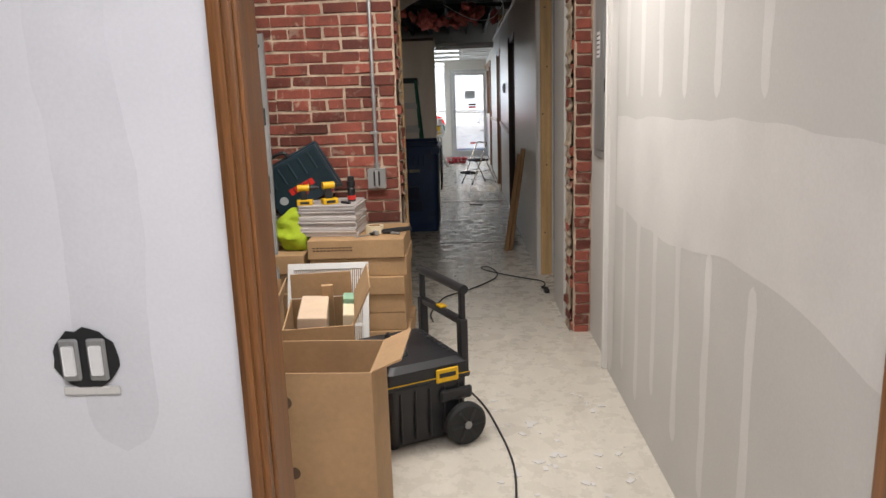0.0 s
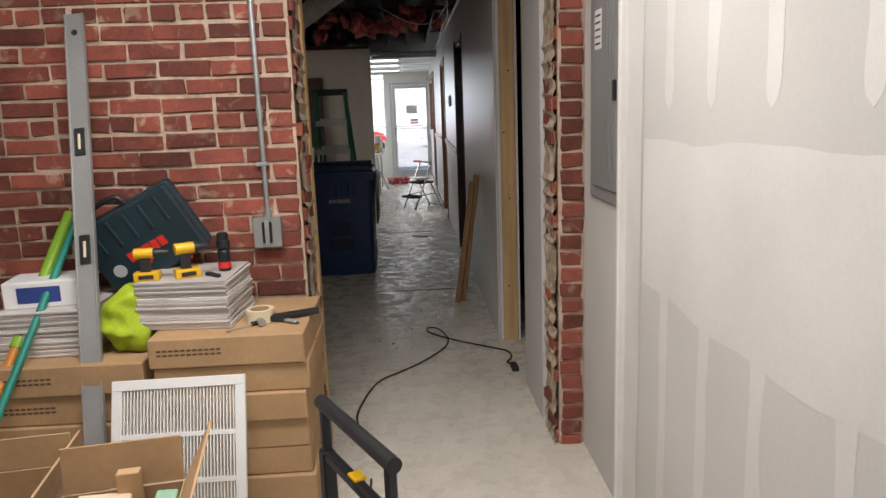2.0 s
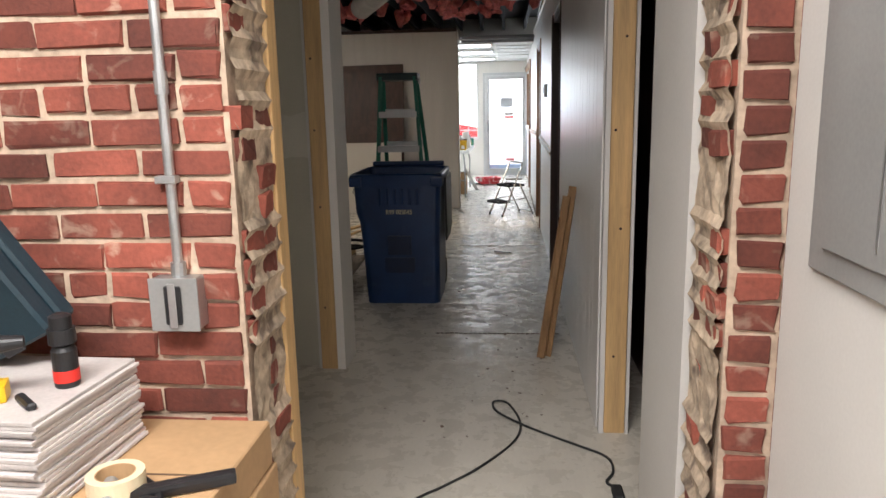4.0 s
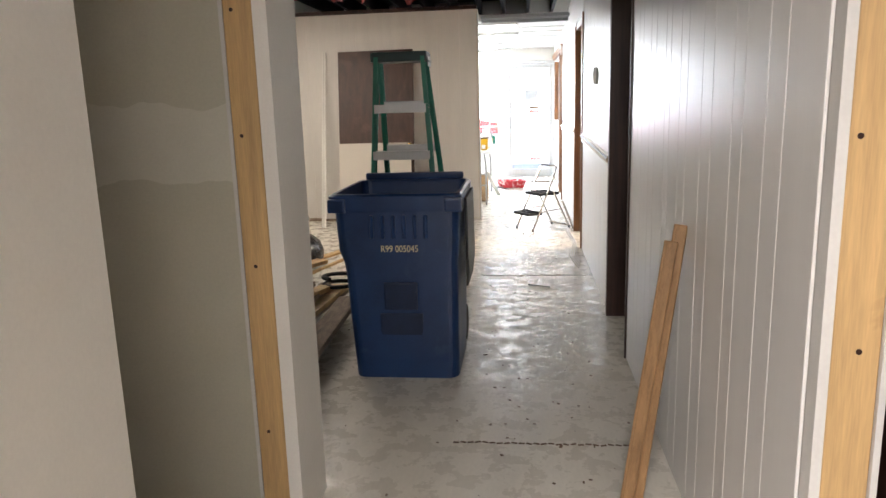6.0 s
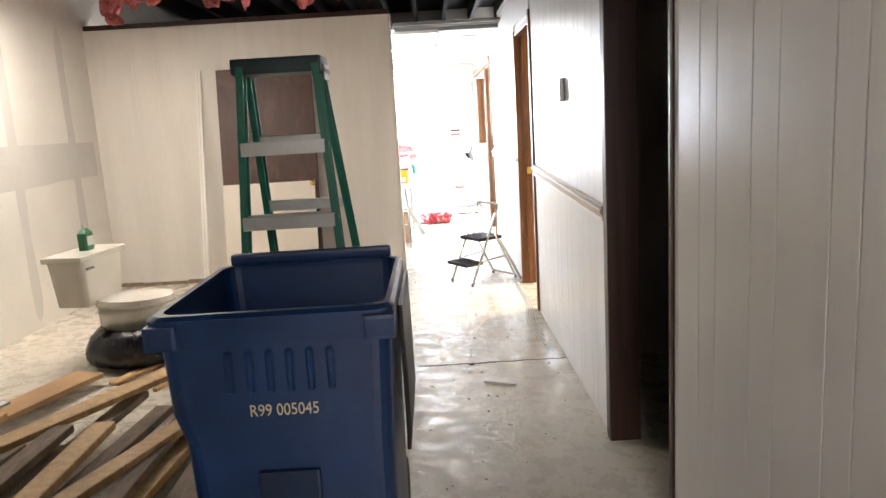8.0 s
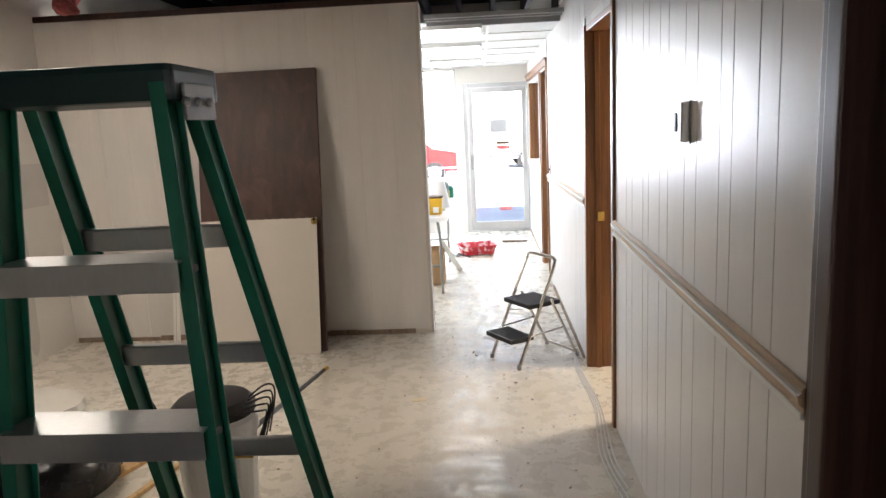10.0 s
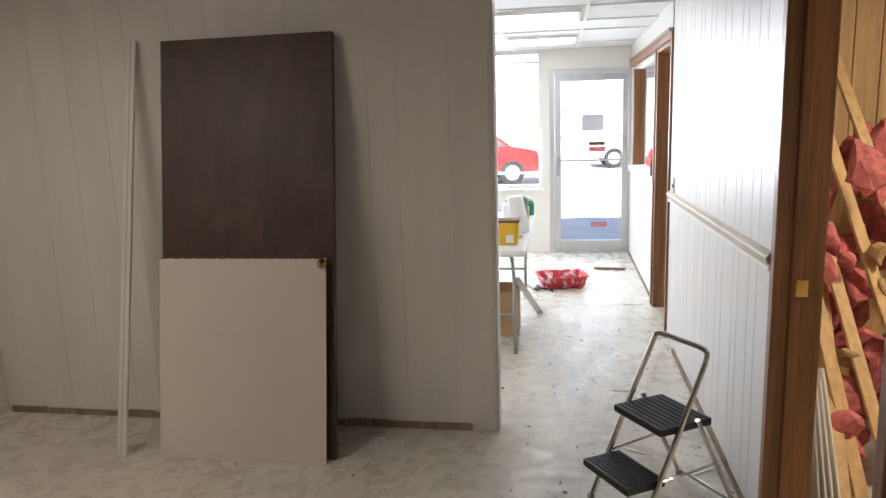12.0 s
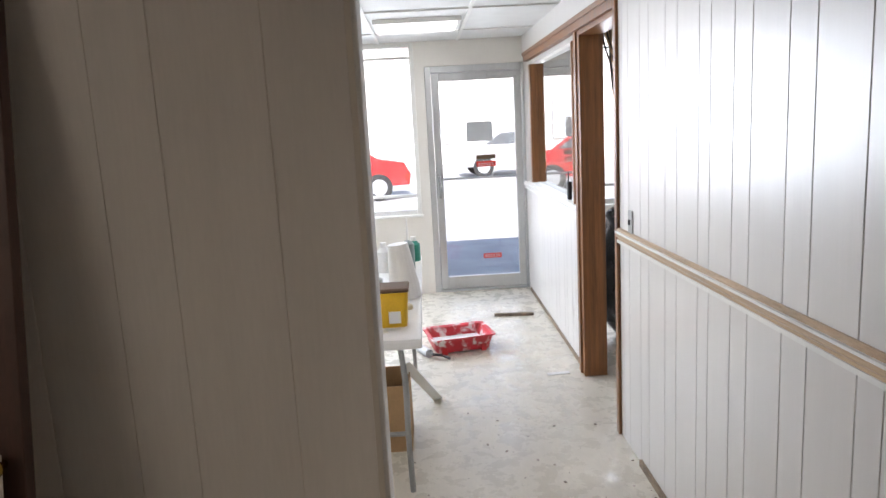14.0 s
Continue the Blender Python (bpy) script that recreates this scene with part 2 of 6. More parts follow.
def mesh_of(name, bm, material, smooth=False):
    me = bpy.data.meshes.new(name)
    bmesh.ops.recalc_face_normals(bm, faces=bm.faces)
    bm.to_mesh(me)
    bm.free()
    for mt in (material if isinstance(material, (list, tuple)) else [material]):
        me.materials.append(mt)
    if smooth:
        me.polygons.foreach_set("use_smooth", [True] * len(me.polygons))
    return me


def part(name, bm, material, parent=None, label="", smooth=False, m=None):
    if parent is None:
        bmesh.ops.transform(bm, matrix=ROOM, verts=bm.verts)
    o = new(name, mesh_of(name, bm, material, smooth))
    if parent is not None:
        o.parent = parent
    if m is not None:
        o.matrix_basis = m
    return tagged(o, label)


def structure(name, bm, material, label, category):
    return tagged(part(name, bm, material), label, category, "", "structure")


def box(bm, x0, x1, y0, y1, z0, z1, bevel=0.0, m=None, seg=1):
    r = bmesh.ops.create_cube(bm, size=1.0)
    vs = r["verts"]
    bmesh.ops.scale(bm, vec=(x1 - x0, y1 - y0, z1 - z0), verts=vs)
    bmesh.ops.translate(bm, vec=((x0 + x1) / 2, (y0 + y1) / 2, (z0 + z1) / 2), verts=vs)
    if bevel > 0:
        es = list({e for v in vs for e in v.link_edges})
        r2 = bmesh.ops.bevel(bm, geom=es, offset=bevel, segments=seg, affect='EDGES', profile=0.7)
        vs = list({v for f in r2["faces"] for v in f.verts} | {v for v in vs if v.is_valid})
    if m is not None:
        bmesh.ops.transform(bm, matrix=m, verts=vs)
    return bm


def bx(x0, x1, y0, y1, z0, z1, bevel=0.0, m=None, seg=1):
    return box(bmesh.new(), x0, x1, y0, y1, z0, z1, bevel, m, seg)


def cyl(bm, p, q, r0, r1=None, n=16, caps=True):
    p, q = Vector(p), Vector(q)
    d = q - p
    m = Matrix.Translation((p + q) / 2) @ d.to_track_quat('Z', 'Y').to_matrix().to_4x4()
    bmesh.ops.create_cone(bm, cap_ends=caps, segments=n, radius1=r0, radius2=r0 if r1 is None else r1, depth=d.length, matrix=m)
    return bm


def ball(bm, c, r, sx=1, sy=1, sz=1, u=12, v=8):
    bmesh.ops.create_uvsphere(bm, u_segments=u, v_segments=v, radius=r, matrix=Matrix.Translation(c) @ Matrix.Diagonal((sx, sy, sz, 1)))
    return bm


def smooth_path(pts, steps=6):
    pts = [Vector(p) for p in pts]
    res = []
    for i in range(len(pts) - 1):
        a, b, c, d = pts[max(i - 1, 0)], pts[i], pts[i + 1], pts[min(i + 2, len(pts) - 1)]
        for k in range(steps):
            t = k / steps
            res.append(0.5 * (2 * b + (c - a) * t + (2 * a - 5 * b + 4 * c - d) * t * t + (3 * b - a - 3 * c + d) * t ** 3))
    res.append(pts[-1])
    return res


def tube(bm, pts, r, n=8):
    pts = [Vector(p) for p in pts]
    rings = []
    up = Vector((0.31, 0.17, 0.93))
    for i, p in enumerate(pts):
        d = (pts[min(i + 1, len(pts) - 1)] - pts[max(i - 1, 0)]).normalized()
        s = d.cross(up)
        if s.length < 0.1:
            s = d.cross(Vector((1, 0, 0)))
        s.normalize()
        w = d.cross(s)
        rings.append([bm.verts.new(p + r * (math.cos(a) * s + math.sin(a) * w)) for a in [2 * math.pi * k / n for k in range(n)]])
    for a, b in zip(rings, rings[1:]):
        for k in range(n):
            bm.faces.new((a[k], a[(k + 1) % n], b[(k + 1) % n], b[k]))
    bm.faces.new(rings[0])
    bm.faces.new(rings[-1][::-1])
    return bm


def lathe(bm, profile, n=24, m=None):
    rings = []
    for r, z in profile:
        rings.append([bm.verts.new((r * math.cos(2 * math.pi * k / n), r * math.sin(2 * math.pi * k / n), z)) for k in range(n)])
    for a, b in zip(rings, rings[1:]):
        for k in range(n):
            bm.faces.new((a[k], a[(k + 1) % n], b[(k + 1) % n], b[k]))
    bm.faces.new(rings[0])
    bm.faces.new(rings[-1])
    if m is not None:
        bmesh.ops.transform(bm, matrix=m, verts=bm.verts)
    return bm


def loft(bm, rings, close=True):
    vr = [[bm.verts.new(p) for p in ring] for ring in rings]
    n = len(vr[0])
    for a, b in zip(vr, vr[1:]):
        for k in range(n):
            bm.faces.new((a[k], a[(k + 1) % n], b[(k + 1) % n], b[k]))
    if close:
        bm.faces.new(vr[0])
        bm.faces.new(vr[-1][::-1])
    return bm


def rrect(x0, x1, y0, y1, z, r, n=4):
    pts = []
    for cx, cy, a0 in ((x1 - r, y1 - r, 0), (x0 + r, y1 - r, 90), (x0 + r, y0 + r, 180), (x1 - r, y0 + r, 270)):
        for k in range(n + 1):
            a = radians(a0 + 90 * k / n)
            pts.append((cx + r * math.cos(a), cy + r * math.sin(a), z))
    return pts


def boxes(rows, bevel=0.0):
    bm = bmesh.new()
    for r in rows:
        box(bm, *r, bevel)
    return bm


def between(a, b, w, h, roll=0.0):
    """A matrix whose z axis runs from a to b and whose x axis stays level."""
    a, b = Vector(a), Vector(b)
    zz = (b - a).normalized()
    yy = zz.cross(Vector((1, 0, 0))).normalized()
    xx = yy.cross(zz)
    return Matrix.Translation(a) @ Matrix((xx, yy, zz)).transposed().to_4x4() @ Matrix.Rotation(radians(roll), 4, 'Z')


# ---- setting ----
RX = 0.93
H = 2.42
# asphalt lot: its overexposed glare is put into the pale colour
structure("ground", bx(-200, 200, -150, 250, -0.32, -0.20), PAVING, "lot around the building, sun glare put into its pale colour", "ground")
structure("pavement", bx(-30, 30, 19.42, 22.4, -0.30, -0.02), PAVING, "grey concrete pavement outside the shop door", "pavement")
structure("floor", bx(-3.1, 4.2, -1.6, 19.42, -0.2, 0.0), CONCRETE, "worn bare concrete floor with adhesive residue", "floor")

# back room
ROOM = BACK
structure("wall_back", bx(-3.0, 1.2, -1.5, -1.4, 0, 2.75), GYPSUM, "plain wall behind the entry", "wall")
structure("wall_entry_side", bx(-3.1, -3.0, -1.5, 5.70, 0, 2.75), GYPSUM, "bare drywall side wall", "wall")
structure("ceiling_back", bx(-3.1, 1.2, -1.5, 5.44, 2.75, 3.3), CEIL_TILE, "plain ceiling of the back room", "ceiling")
structure("wall_outlet", bx(-3.0, -0.215, 2.46, 2.58, 0, 2.748), OUTLET_WALL, "primed white drywall with soft smears", "wall")
structure("wall_over_door", bx(-0.215, 1.04, 2.46, 2.58, 2.12, 2.748), OUTLET_WALL, "primed white drywall above the doorway", "wall")
structure("wall_drywall_right", bx(1.04, 1.16, -1.4, 4.78, 0, 2.748), GYPSUM, "bare gypsum board wall", "wall")
structure("wall_panel_recess", bx(1.06, 1.16, 4.782, 5.42, 0, 2.748), GYPSUM, "bare gypsum board beside the brick pier", "wall")

# brick wall cores
structure("wall_brick_left_core", bx(-3.25, -0.14, 5.434, 5.70, 0, 3.33), MORTAR, "sandy mortar bed of the brick wall", "wall")
structure("wall_brick_right_core", bx(0.95, 1.16, 5.434, 5.70, 0, 3.33), MORTAR, "sandy mortar bed of the brick pier", "wall")
structure("wall_over_opening", bx(-0.14, 0.93, 5.44, 5.70, 2.5, 3.33), MORTAR, "masonry over the broken opening", "wall")

structure("wall_masonry_right", bx(1.16, 4.2, 5.40, 5.70, 0, 3.33), MORTAR, "masonry dividing wall", "wall")
ROOM = HERE

# corridor and big room
structure("wall_corridor_left", bx(-0.54, -0.42, 6.08, 7.20, 0, 2.6), WHITE_WALL, "white drywall of the corridor", "wall")
structure("wall_side_recess", bx(-2.95, -0.465, 8.06, 8.13, 0, 2.6), GREENBOARD, "unpainted drywall inside the side opening", "wall")
structure("wall_side_close", bx(-1.75, -1.65, 6.08, 8.06, 0, 2.6), GREENBOARD, "unpainted drywall closing the side room", "wall")
structure("wall_corridor_end", bx(-0.388, -0.345, 8.0, 8.27, 0, 2.6), WHITE_WALL, "white drywall return at the stud end", "wall")
structure("wall_big_room_back", bx(-2.95, -0.39, 8.15, 8.25, 0, 2.6), WHITE_WALL, "white wall at the back of the big room", "wall")
structure("wall_big_room_left", bx(-3.05, -2.95, 5.90, 19.3, 0, 3.149), WHITE_WALL, "white drywall with pale taped joints", "wall")
structure("wall_partition", bx(-2.95, -0.13, 14.3935, 14.50, 0, H), HARDBOARD, "white painted panelling partition", "wall")
structure("ceiling", boxes([(-3.1, 4.2, 5.90, 19.5, 3.15, 3.3)] + [(x, x + 0.05, 6.09, 19.29, 2.92, 3.149) for x in np.arange(-2.9, 4.1, 0.42)]
                           + [(-3.0, 4.1, y, y + 0.04, 2.86, 2.919) for y in (8.6, 11.2, 13.6)]), [DARK_DECK], "dark open roof deck with joists", "ceiling")
structure("ceiling_front", boxes([(-2.94, 0.955, 14.9, 19.28, 2.31, 2.34)]), CEIL_TILE, "white drop ceiling of the front room", "ceiling")

# right wall cores behind the panelling, with door openings
bm = boxes([(RX + 0.006, RX + 0.11, 7.32, 9.68, 0, H), (RX + 0.006, RX + 0.11, 10.50, 12.66, 0, H), (RX + 0.006, RX + 0.11, 13.58, 16.08, 0, H),
            (RX + 0.006, RX + 0.11, 9.68, 10.50, 2.10, H), (RX + 0.006, RX + 0.11, 12.66, 13.58, 2.10, H), (RX + 0.006, RX + 0.11, 16.08, 16.93, 2.08, H)])
structure("wall_right", bm, GROOVE, "corridor wall behind white panelling", "wall")
bm = boxes([(0.956, 1.06, 16.93, 17.12, 0, H), (0.956, 1.06, 17.12, 18.9, 0, 0.98), (0.956, 1.06, 17.12, 18.9, 2.03, H), (0.956, 1.06, 18.9, 19.3, 0, H)])
structure("wall_right_front", bm, GROOVE, "front room wall with an interior window", "wall")

# rooms off the corridor
structure("wall_side_rooms", bx(4.0, 4.1, 5.90, 19.3, 0, 3.149), GYPSUM, "bare wall of the side rooms", "wall")
structure("wall_room_divider_1", bx(1.05, 4.0, 11.55, 11.65, 0, 3.0), GYPSUM, "bare dividing wall", "wall")
structure("wall_room_divider_2", bx(1.05, 4.0, 15.3, 15.4, 0, 3.0), GYPSUM, "bare dividing wall", "wall")
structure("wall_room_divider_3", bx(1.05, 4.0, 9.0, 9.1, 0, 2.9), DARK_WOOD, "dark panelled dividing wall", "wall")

# shop front
bm = boxes([(-3.05, 0.0, 19.3, 19.42, -0.1, 0.76), (-3.05, 0.0, 19.3, 19.42, 2.31, 3.3), (-3.05, -2.9, 19.3, 19.42, 0.76, 2.31), (-0.03, 0.0, 19.3, 19.42, 0.76, 2.31),
            (0.0, 0.06, 19.3, 19.42, -0.1, 2.09), (0.0, 1.06, 19.302, 19.42, 2.09, 3.3), (0.99, 1.4, 19.3, 19.42, -0.1, 2.09), (1.06, 1.4, 19.3, 19.42, 2.09, 3.3),
            (1.4, 3.2, 19.3, 19.42, -0.1, 0.76), (1.4, 3.2, 19.3, 19.42, 2.31, 3.3), (3.2, 4.1, 19.3, 19.42, -0.1, 3.3)])
structure("wall_front", bm, WHITE_WALL, "white shop front wall", "wall")

rnd = random.Random(5)


def group_parts(name, shapes, material, parent, label=""):
    return [part(name, bm, material, parent, label) for bm in shapes]


# joint compound on the bare boards
def smear(bm, plane, c, u0, u1, v0, v1, rough=0.03, n=14):
    """An irregular thin patch on a wall; plane 'x' or 'y' at c, u along the wall, v up."""
    def pt(u, v):
        return (c, u, v) if plane == 'x' else (u, c, v)
    lo, hi = [], []
    long_v = (v1 - v0) > (u1 - u0)
    n = 60
    sd = rnd.uniform(0, 50)
    for k in range(n + 1):
        t = k / n
        a = rough * (1.6 * noise.noise((sd, t * 5, 1)) + 0.4 * noise.noise((sd, t * 21, 4)))
        b = rough * (1.6 * noise.noise((sd, t * 5, 9)) + 0.4 * noise.noise((sd, t * 21, 14)))
        if long_v:
            v = v0 + t * (v1 - v0)
            e = math.sqrt(max(0.0, 1 - max(0.0, (2 * abs(t - 0.5) - 0.85) / 0.15) ** 2)) + 0.02
            m_ = (u0 + u1) / 2
            lo.append(bm.verts.new(pt(m_ + (u0 - m_) * e + a * 0.5, v)))
            hi.append(bm.verts.new(pt(m_ + (u1 - m_) * e + b * 0.5, v)))
        else:
            u = u0 + t * (u1 - u0)
            lo.append(bm.verts.new(pt(u, v0 + a)))
            hi.append(bm.verts.new(pt(u, v1 + b)))
    for k in range(n):
        bm.faces.new((lo[k], lo[k + 1], hi[k + 1], hi[k]))


ROOM = BACK
bm = bmesh.new()
smear(bm, 'x', 1.0392, -1.2, 4.60, 0.98, 1.42, 0.06, 26)
smear(bm, 'x', 1.0386, 4.62, 4.78, 0.02, 2.72, 0.01)
for k, y in enumerate((2.85, 3.2, 3.52, 3.84, 4.12, 4.4)):
    smear(bm, 'x', 1.0395, y - 0.03, y + 0.03, 0.1 + 0.05 * k % 0.2, 1.0 + 0.02 * k, 0.015)
    smear(bm, 'x', 1.0395, y - 0.03, y + 0.03, 1.50, 2.5, 0.015)
structure("trim_joint_compound", bm, MUD, "pale joint compound over drywall seams", "plaster")
ROOM = HERE
bm = bmesh.new()
smear(bm, 'x', -2.9488, 8.4, 14.3, 1.1, 1.42, 0.03, 40)
for y in (9.4, 10.6, 11.8, 13.0, 13.9):
    smear(bm, 'x', -2.9482, y - 0.06, y + 0.06, 0.05, 2.4, 0.03)
structure("trim_big_room_joints", bm, MUD, "pale taped joints on the white drywall", "plaster")
ROOM = BACK
bm = bmesh.new()
smear(bm, 'y', 2.4592, -2.6, -0.27, 0.02, 0.62, 0.01, 20)
smear(bm, 'y', 2.4588, -0.62, -0.45, 0.75, 2.6, 0.04)
smear(bm, 'y', 2.4588, -1.2, -0.95, 0.75, 2.6, 0.04)
structure("trim_entry_joints", bm, ENTRY_MUD, "soft pale smears on the primed wall", "plaster")
structure("trim_corner_bead", bx(1.012, 1.058, 4.772, 4.80, 0, 2.74, 0.006), MUD, "white plastered corner bead", "trim")
ROOM = HERE
bm = bmesh.new()
smear(bm, 'y', 8.0592, -1.6, -0.50, 1.15, 1.4, 0.03, 20)
structure("trim_recess_joints", bm, RECESS_MUD, "pale joint band on unpainted drywall", "plaster")
structure("trim_brown_plate", bx(-2.94, -0.13, 14.385, 14.5, H + 0.002, H + 0.045, 0.004), DARK_WOOD, "dark wooden top plate on the partition", "trim")
structure("baseboard", boxes([(x, x + 0.22, 14.378, 14.39, 0.0, 0.028 + 0.012 * rnd.random()) for x in np.arange(-2.92, -0.3, 0.222)]), LUMBER, "dirty rough strip left at the wall foot", "baseboard")
structure("trim_right_foot", boxes([(RX - 0.016, RX - 0.002, y, y + 0.4, 0, 0.02 + 0.012 * rnd.random()) for y in np.arange(13.7, 15.7, 0.402)]
                                    + [(0.945, 0.953, 16.95, 19.2, 0, 0.03)]), LUMBER, "rough strip at the wall foot", "baseboard")


# door casings of the entry
def casing(name, rows, material, label):
    o = thing(name, pose(0, 0, 0), label, "door frame")
    o["kind"] = "structure"
    for n_, r in rows:
        part(n_, bx(*r[:6], r[6] if len(r) > 6 else 0.006, None, 2), material, o)
    return o


ROOM = BACK
casing("door_frame_entry", [("jamb", (-0.214, -0.190, 2.461, 2.60, 0, 2.085)), ("casing", (-0.247, -0.197, 2.432, 2.4585, 0, 2.17, 0.01)), ("bead", (-0.230, -0.212, 2.42, 2.4315, 0, 2.17, 0.005)),
                            ("head", (-0.189, 1.03, 2.462, 2.60, 2.085, 2.12)), ("jamb", (1.022, 1.0385, 2.10, 2.21, 0, 2.085))], OAK, "stained oak door frame at the entry")
ROOM = HERE
casing("door_frame_1", [("jamb", (RX - 0.004, RX + 0.115, 9.682, 9.71, 0, 2.098)), ("jamb", (RX - 0.02, RX + 0.115, 10.44, 10.498, 0, 2.098)),
                        ("head", (RX - 0.004, RX + 0.115, 9.71, 10.44, 2.06, 2.098)), ("casing", (RX - 0.014, RX - 0.001, 10.50, 10.53, 0, 2.13)), ("casing", (RX - 0.012, RX - 0.001, 9.66, 9.681, 0, 2.13))], DARK_WOOD, "dark stained frame of an open doorway")
casing("door_frame_2", [("jamb", (RX - 0.004, RX + 0.115, 12.662, 12.69, 0, 2.098)), ("jamb", (RX - 0.015, RX + 0.15, 13.53, 13.578, 0, 2.098)),
                        ("head", (RX - 0.004, RX + 0.115, 12.69, 13.53, 2.06, 2.098)), ("stop", (RX + 0.04, RX + 0.075, 13.515, 13.529, 0, 2.06)),
                        ("casing", (RX - 0.017, RX - 0.001, 12.61, 12.661, 0, 2.14))], OAK, "brown stained frame of an open doorway")
o = casing("door_frame_3", [("jamb", (RX - 0.004, RX + 0.13, 16.082, 16.11, 0, 2.06)), ("jamb", (RX + 0.0, RX + 0.14, 16.87, 16.928, 0, 2.06)),
                            ("head", (RX - 0.004, RX + 0.13, 16.11, 16.87, 2.03, 2.06)), ("casing", (RX - 0.018, RX - 0.001, 16.04, 16.081, 0, 2.13)),
                            ("casing", (RX - 0.010, RX + 0.024, 16.93, 16.99, 0, 2.06)), ("top_trim", (RX - 0.018, RX + 0.024, 16.082, 18.98, 2.062, 2.13)),
                            ("top_trim", (RX - 0.03, RX - 0.019, 16.06, 18.98, 2.105, 2.135))], OAK, "brown oak frame around a doorway")
o = thing("strike_plate", pose(0, 0, 0), "small brass strike plate on the door jamb", "strike plate")
part("plate", bx(RX + 0.055, RX + 0.095, 13.511, 13.5145, 0.94, 1.0, 0.001), BRASS, o)
part("screw", ball(bmesh.new(), (RX + 0.075, 13.511, 0.99), 0.005, 1, 0.4, 1), BRASS, o)

# studs at the openings
for nm, r, lab in (("stud", (-0.478, -0.390, 8.005, 8.045, 0, 2.6), "nailed pine stud at a wall end"), ("stud", (0.955, 1.043, 7.275, 7.313, 0, 2.6), "pine stud at the end of the panelling")):
    o = thing(nm, pose(0, 0, 0), lab, "stud", "pine studs")
    part("post", bx(*r, 0.003), PINE, o)
    for z in (0.35, 0.9, 1.3, 1.66, 2.1):
        bm = bmesh.new()
        x = (r[0] + r[1]) / 2 + rnd.uniform(-0.025, 0.025)
        cyl(bm, (x, r[2] - 0.001, z), (x, r[2] + 0.01, z), 0.006, n=8)
        part("nail_hole", bm, DARK_WOOD, o)
structure("trim_board_edges", boxes([(-0.492, -0.480, 8.008, 8.058, 0, 2.6), (0.933, 0.953, 7.27, 7.315, 0, 2.6), (1.045, 1.058, 7.27, 7.315, 0, 2.6)]), MUD, "raw white drywall edges", "trim")
ROOM = BACK
o = thing("opening_board", pose(0, 0, 0), "pale pine board lining the broken opening", "board", "opening boards")
part("board", bx(-0.19, -0.14, 5.715, 5.74, 0, 2.5, 0.003), PINE, o)
part("edge_strip", bx(-0.139, -0.118, 5.66, 5.735, 0, 2.5, 0.003), PINE, o)
structure("wall_opening_right", boxes([(0.925, 0.99, 5.70, 6.2, 0, 2.6)]), GYPSUM, "torn drywall strip beside the brick pier", "wall")
ROOM = HERE
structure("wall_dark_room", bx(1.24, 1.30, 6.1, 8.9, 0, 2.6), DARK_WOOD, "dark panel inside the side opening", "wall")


# white panelling: planks of uneven width with grooves between
def planks(parent_name, label, x, y0, y1, spans, material, thick=0.008):
    par = thing(parent_name, pose(0, 0, 0), label, "panelling")
    par["kind"] = "structure"
    widths = (0.20, 0.115, 0.17, 0.095, 0.205, 0.125)
    y, k = y0, 0
    while y < y1 - 0.02:
        w = min(widths[k % 6], y1 - y)
        for z0, z1 in spans:
            part("plank", bx(x, x + thick, y + 0.0016, y + w - 0.0016, z0, z1, 0.0015), material, par)
        y, k = y + w, k + 1
    return par


T = RX - 0.003
planks("panelling_near", "glossy white grooved panelling along the corridor", T, 7.32, 9.655, [(0.004, H)], PANEL_WHITE)
planks("panelling_middle", "glossy white grooved panelling with a rail", T, 10.532, 12.605, [(0.004, 1.019), (1.021, H)], PANEL_WHITE)
planks("panelling_far", "glossy white grooved panelling with a wooden rail", T, 13.582, 16.038, [(0.004, 1.019), (1.021, H)], PANEL_WHITE)
planks("panelling_front", "white panelling under the interior window", 0.952, 16.99, 19.29, [(0.004, 0.955)], PANEL_WHITE, 0.004)
for y0, y1, z0 in ((9.684, 10.498, 2.135), (12.664, 13.578, 2.145), (16.084, 16.928, 2.14)):
    structure("trim_over_door", bx(T, T + 0.008, y0, y1, z0, H, 0.001), PANEL_WHITE, "white panel over a doorway", "trim")
structure("trim_front_upper", bx(0.948, 0.955, 16.93, 19.29, 2.137, 2.31), PANEL_WHITE, "white panel above the interior window", "trim")
structure("trim_wall_top", bx(RX - 0.012, RX + 0.112, 7.32, 14.89, H + 0.002, H + 0.03, 0.004), WHITE_METAL, "pale cap along the wall top", "trim")
par = thing("partition_panelling", pose(0, 0, 0), "warm white grooved panelling on the partition", "panelling")
par["kind"] = "structure"
x, k = -2.945, 0
while x < -0.15:
    w = min((0.41, 0.2, 0.2, 0.145, 0.255, 0.19)[k % 6], -0.132 - x)
    part("plank", bx(x + 0.0008, x + w - 0.0008, 14.391, 14.399, 0.03, H, 0.0015), PANEL_MATT, par)
    x, k = x + w, k + 1
structure("trim_partition_end", bx(-0.131, -0.118, 14.388, 14.51, 0, H, 0.003), MUD, "raw broken end of the partition", "trim")


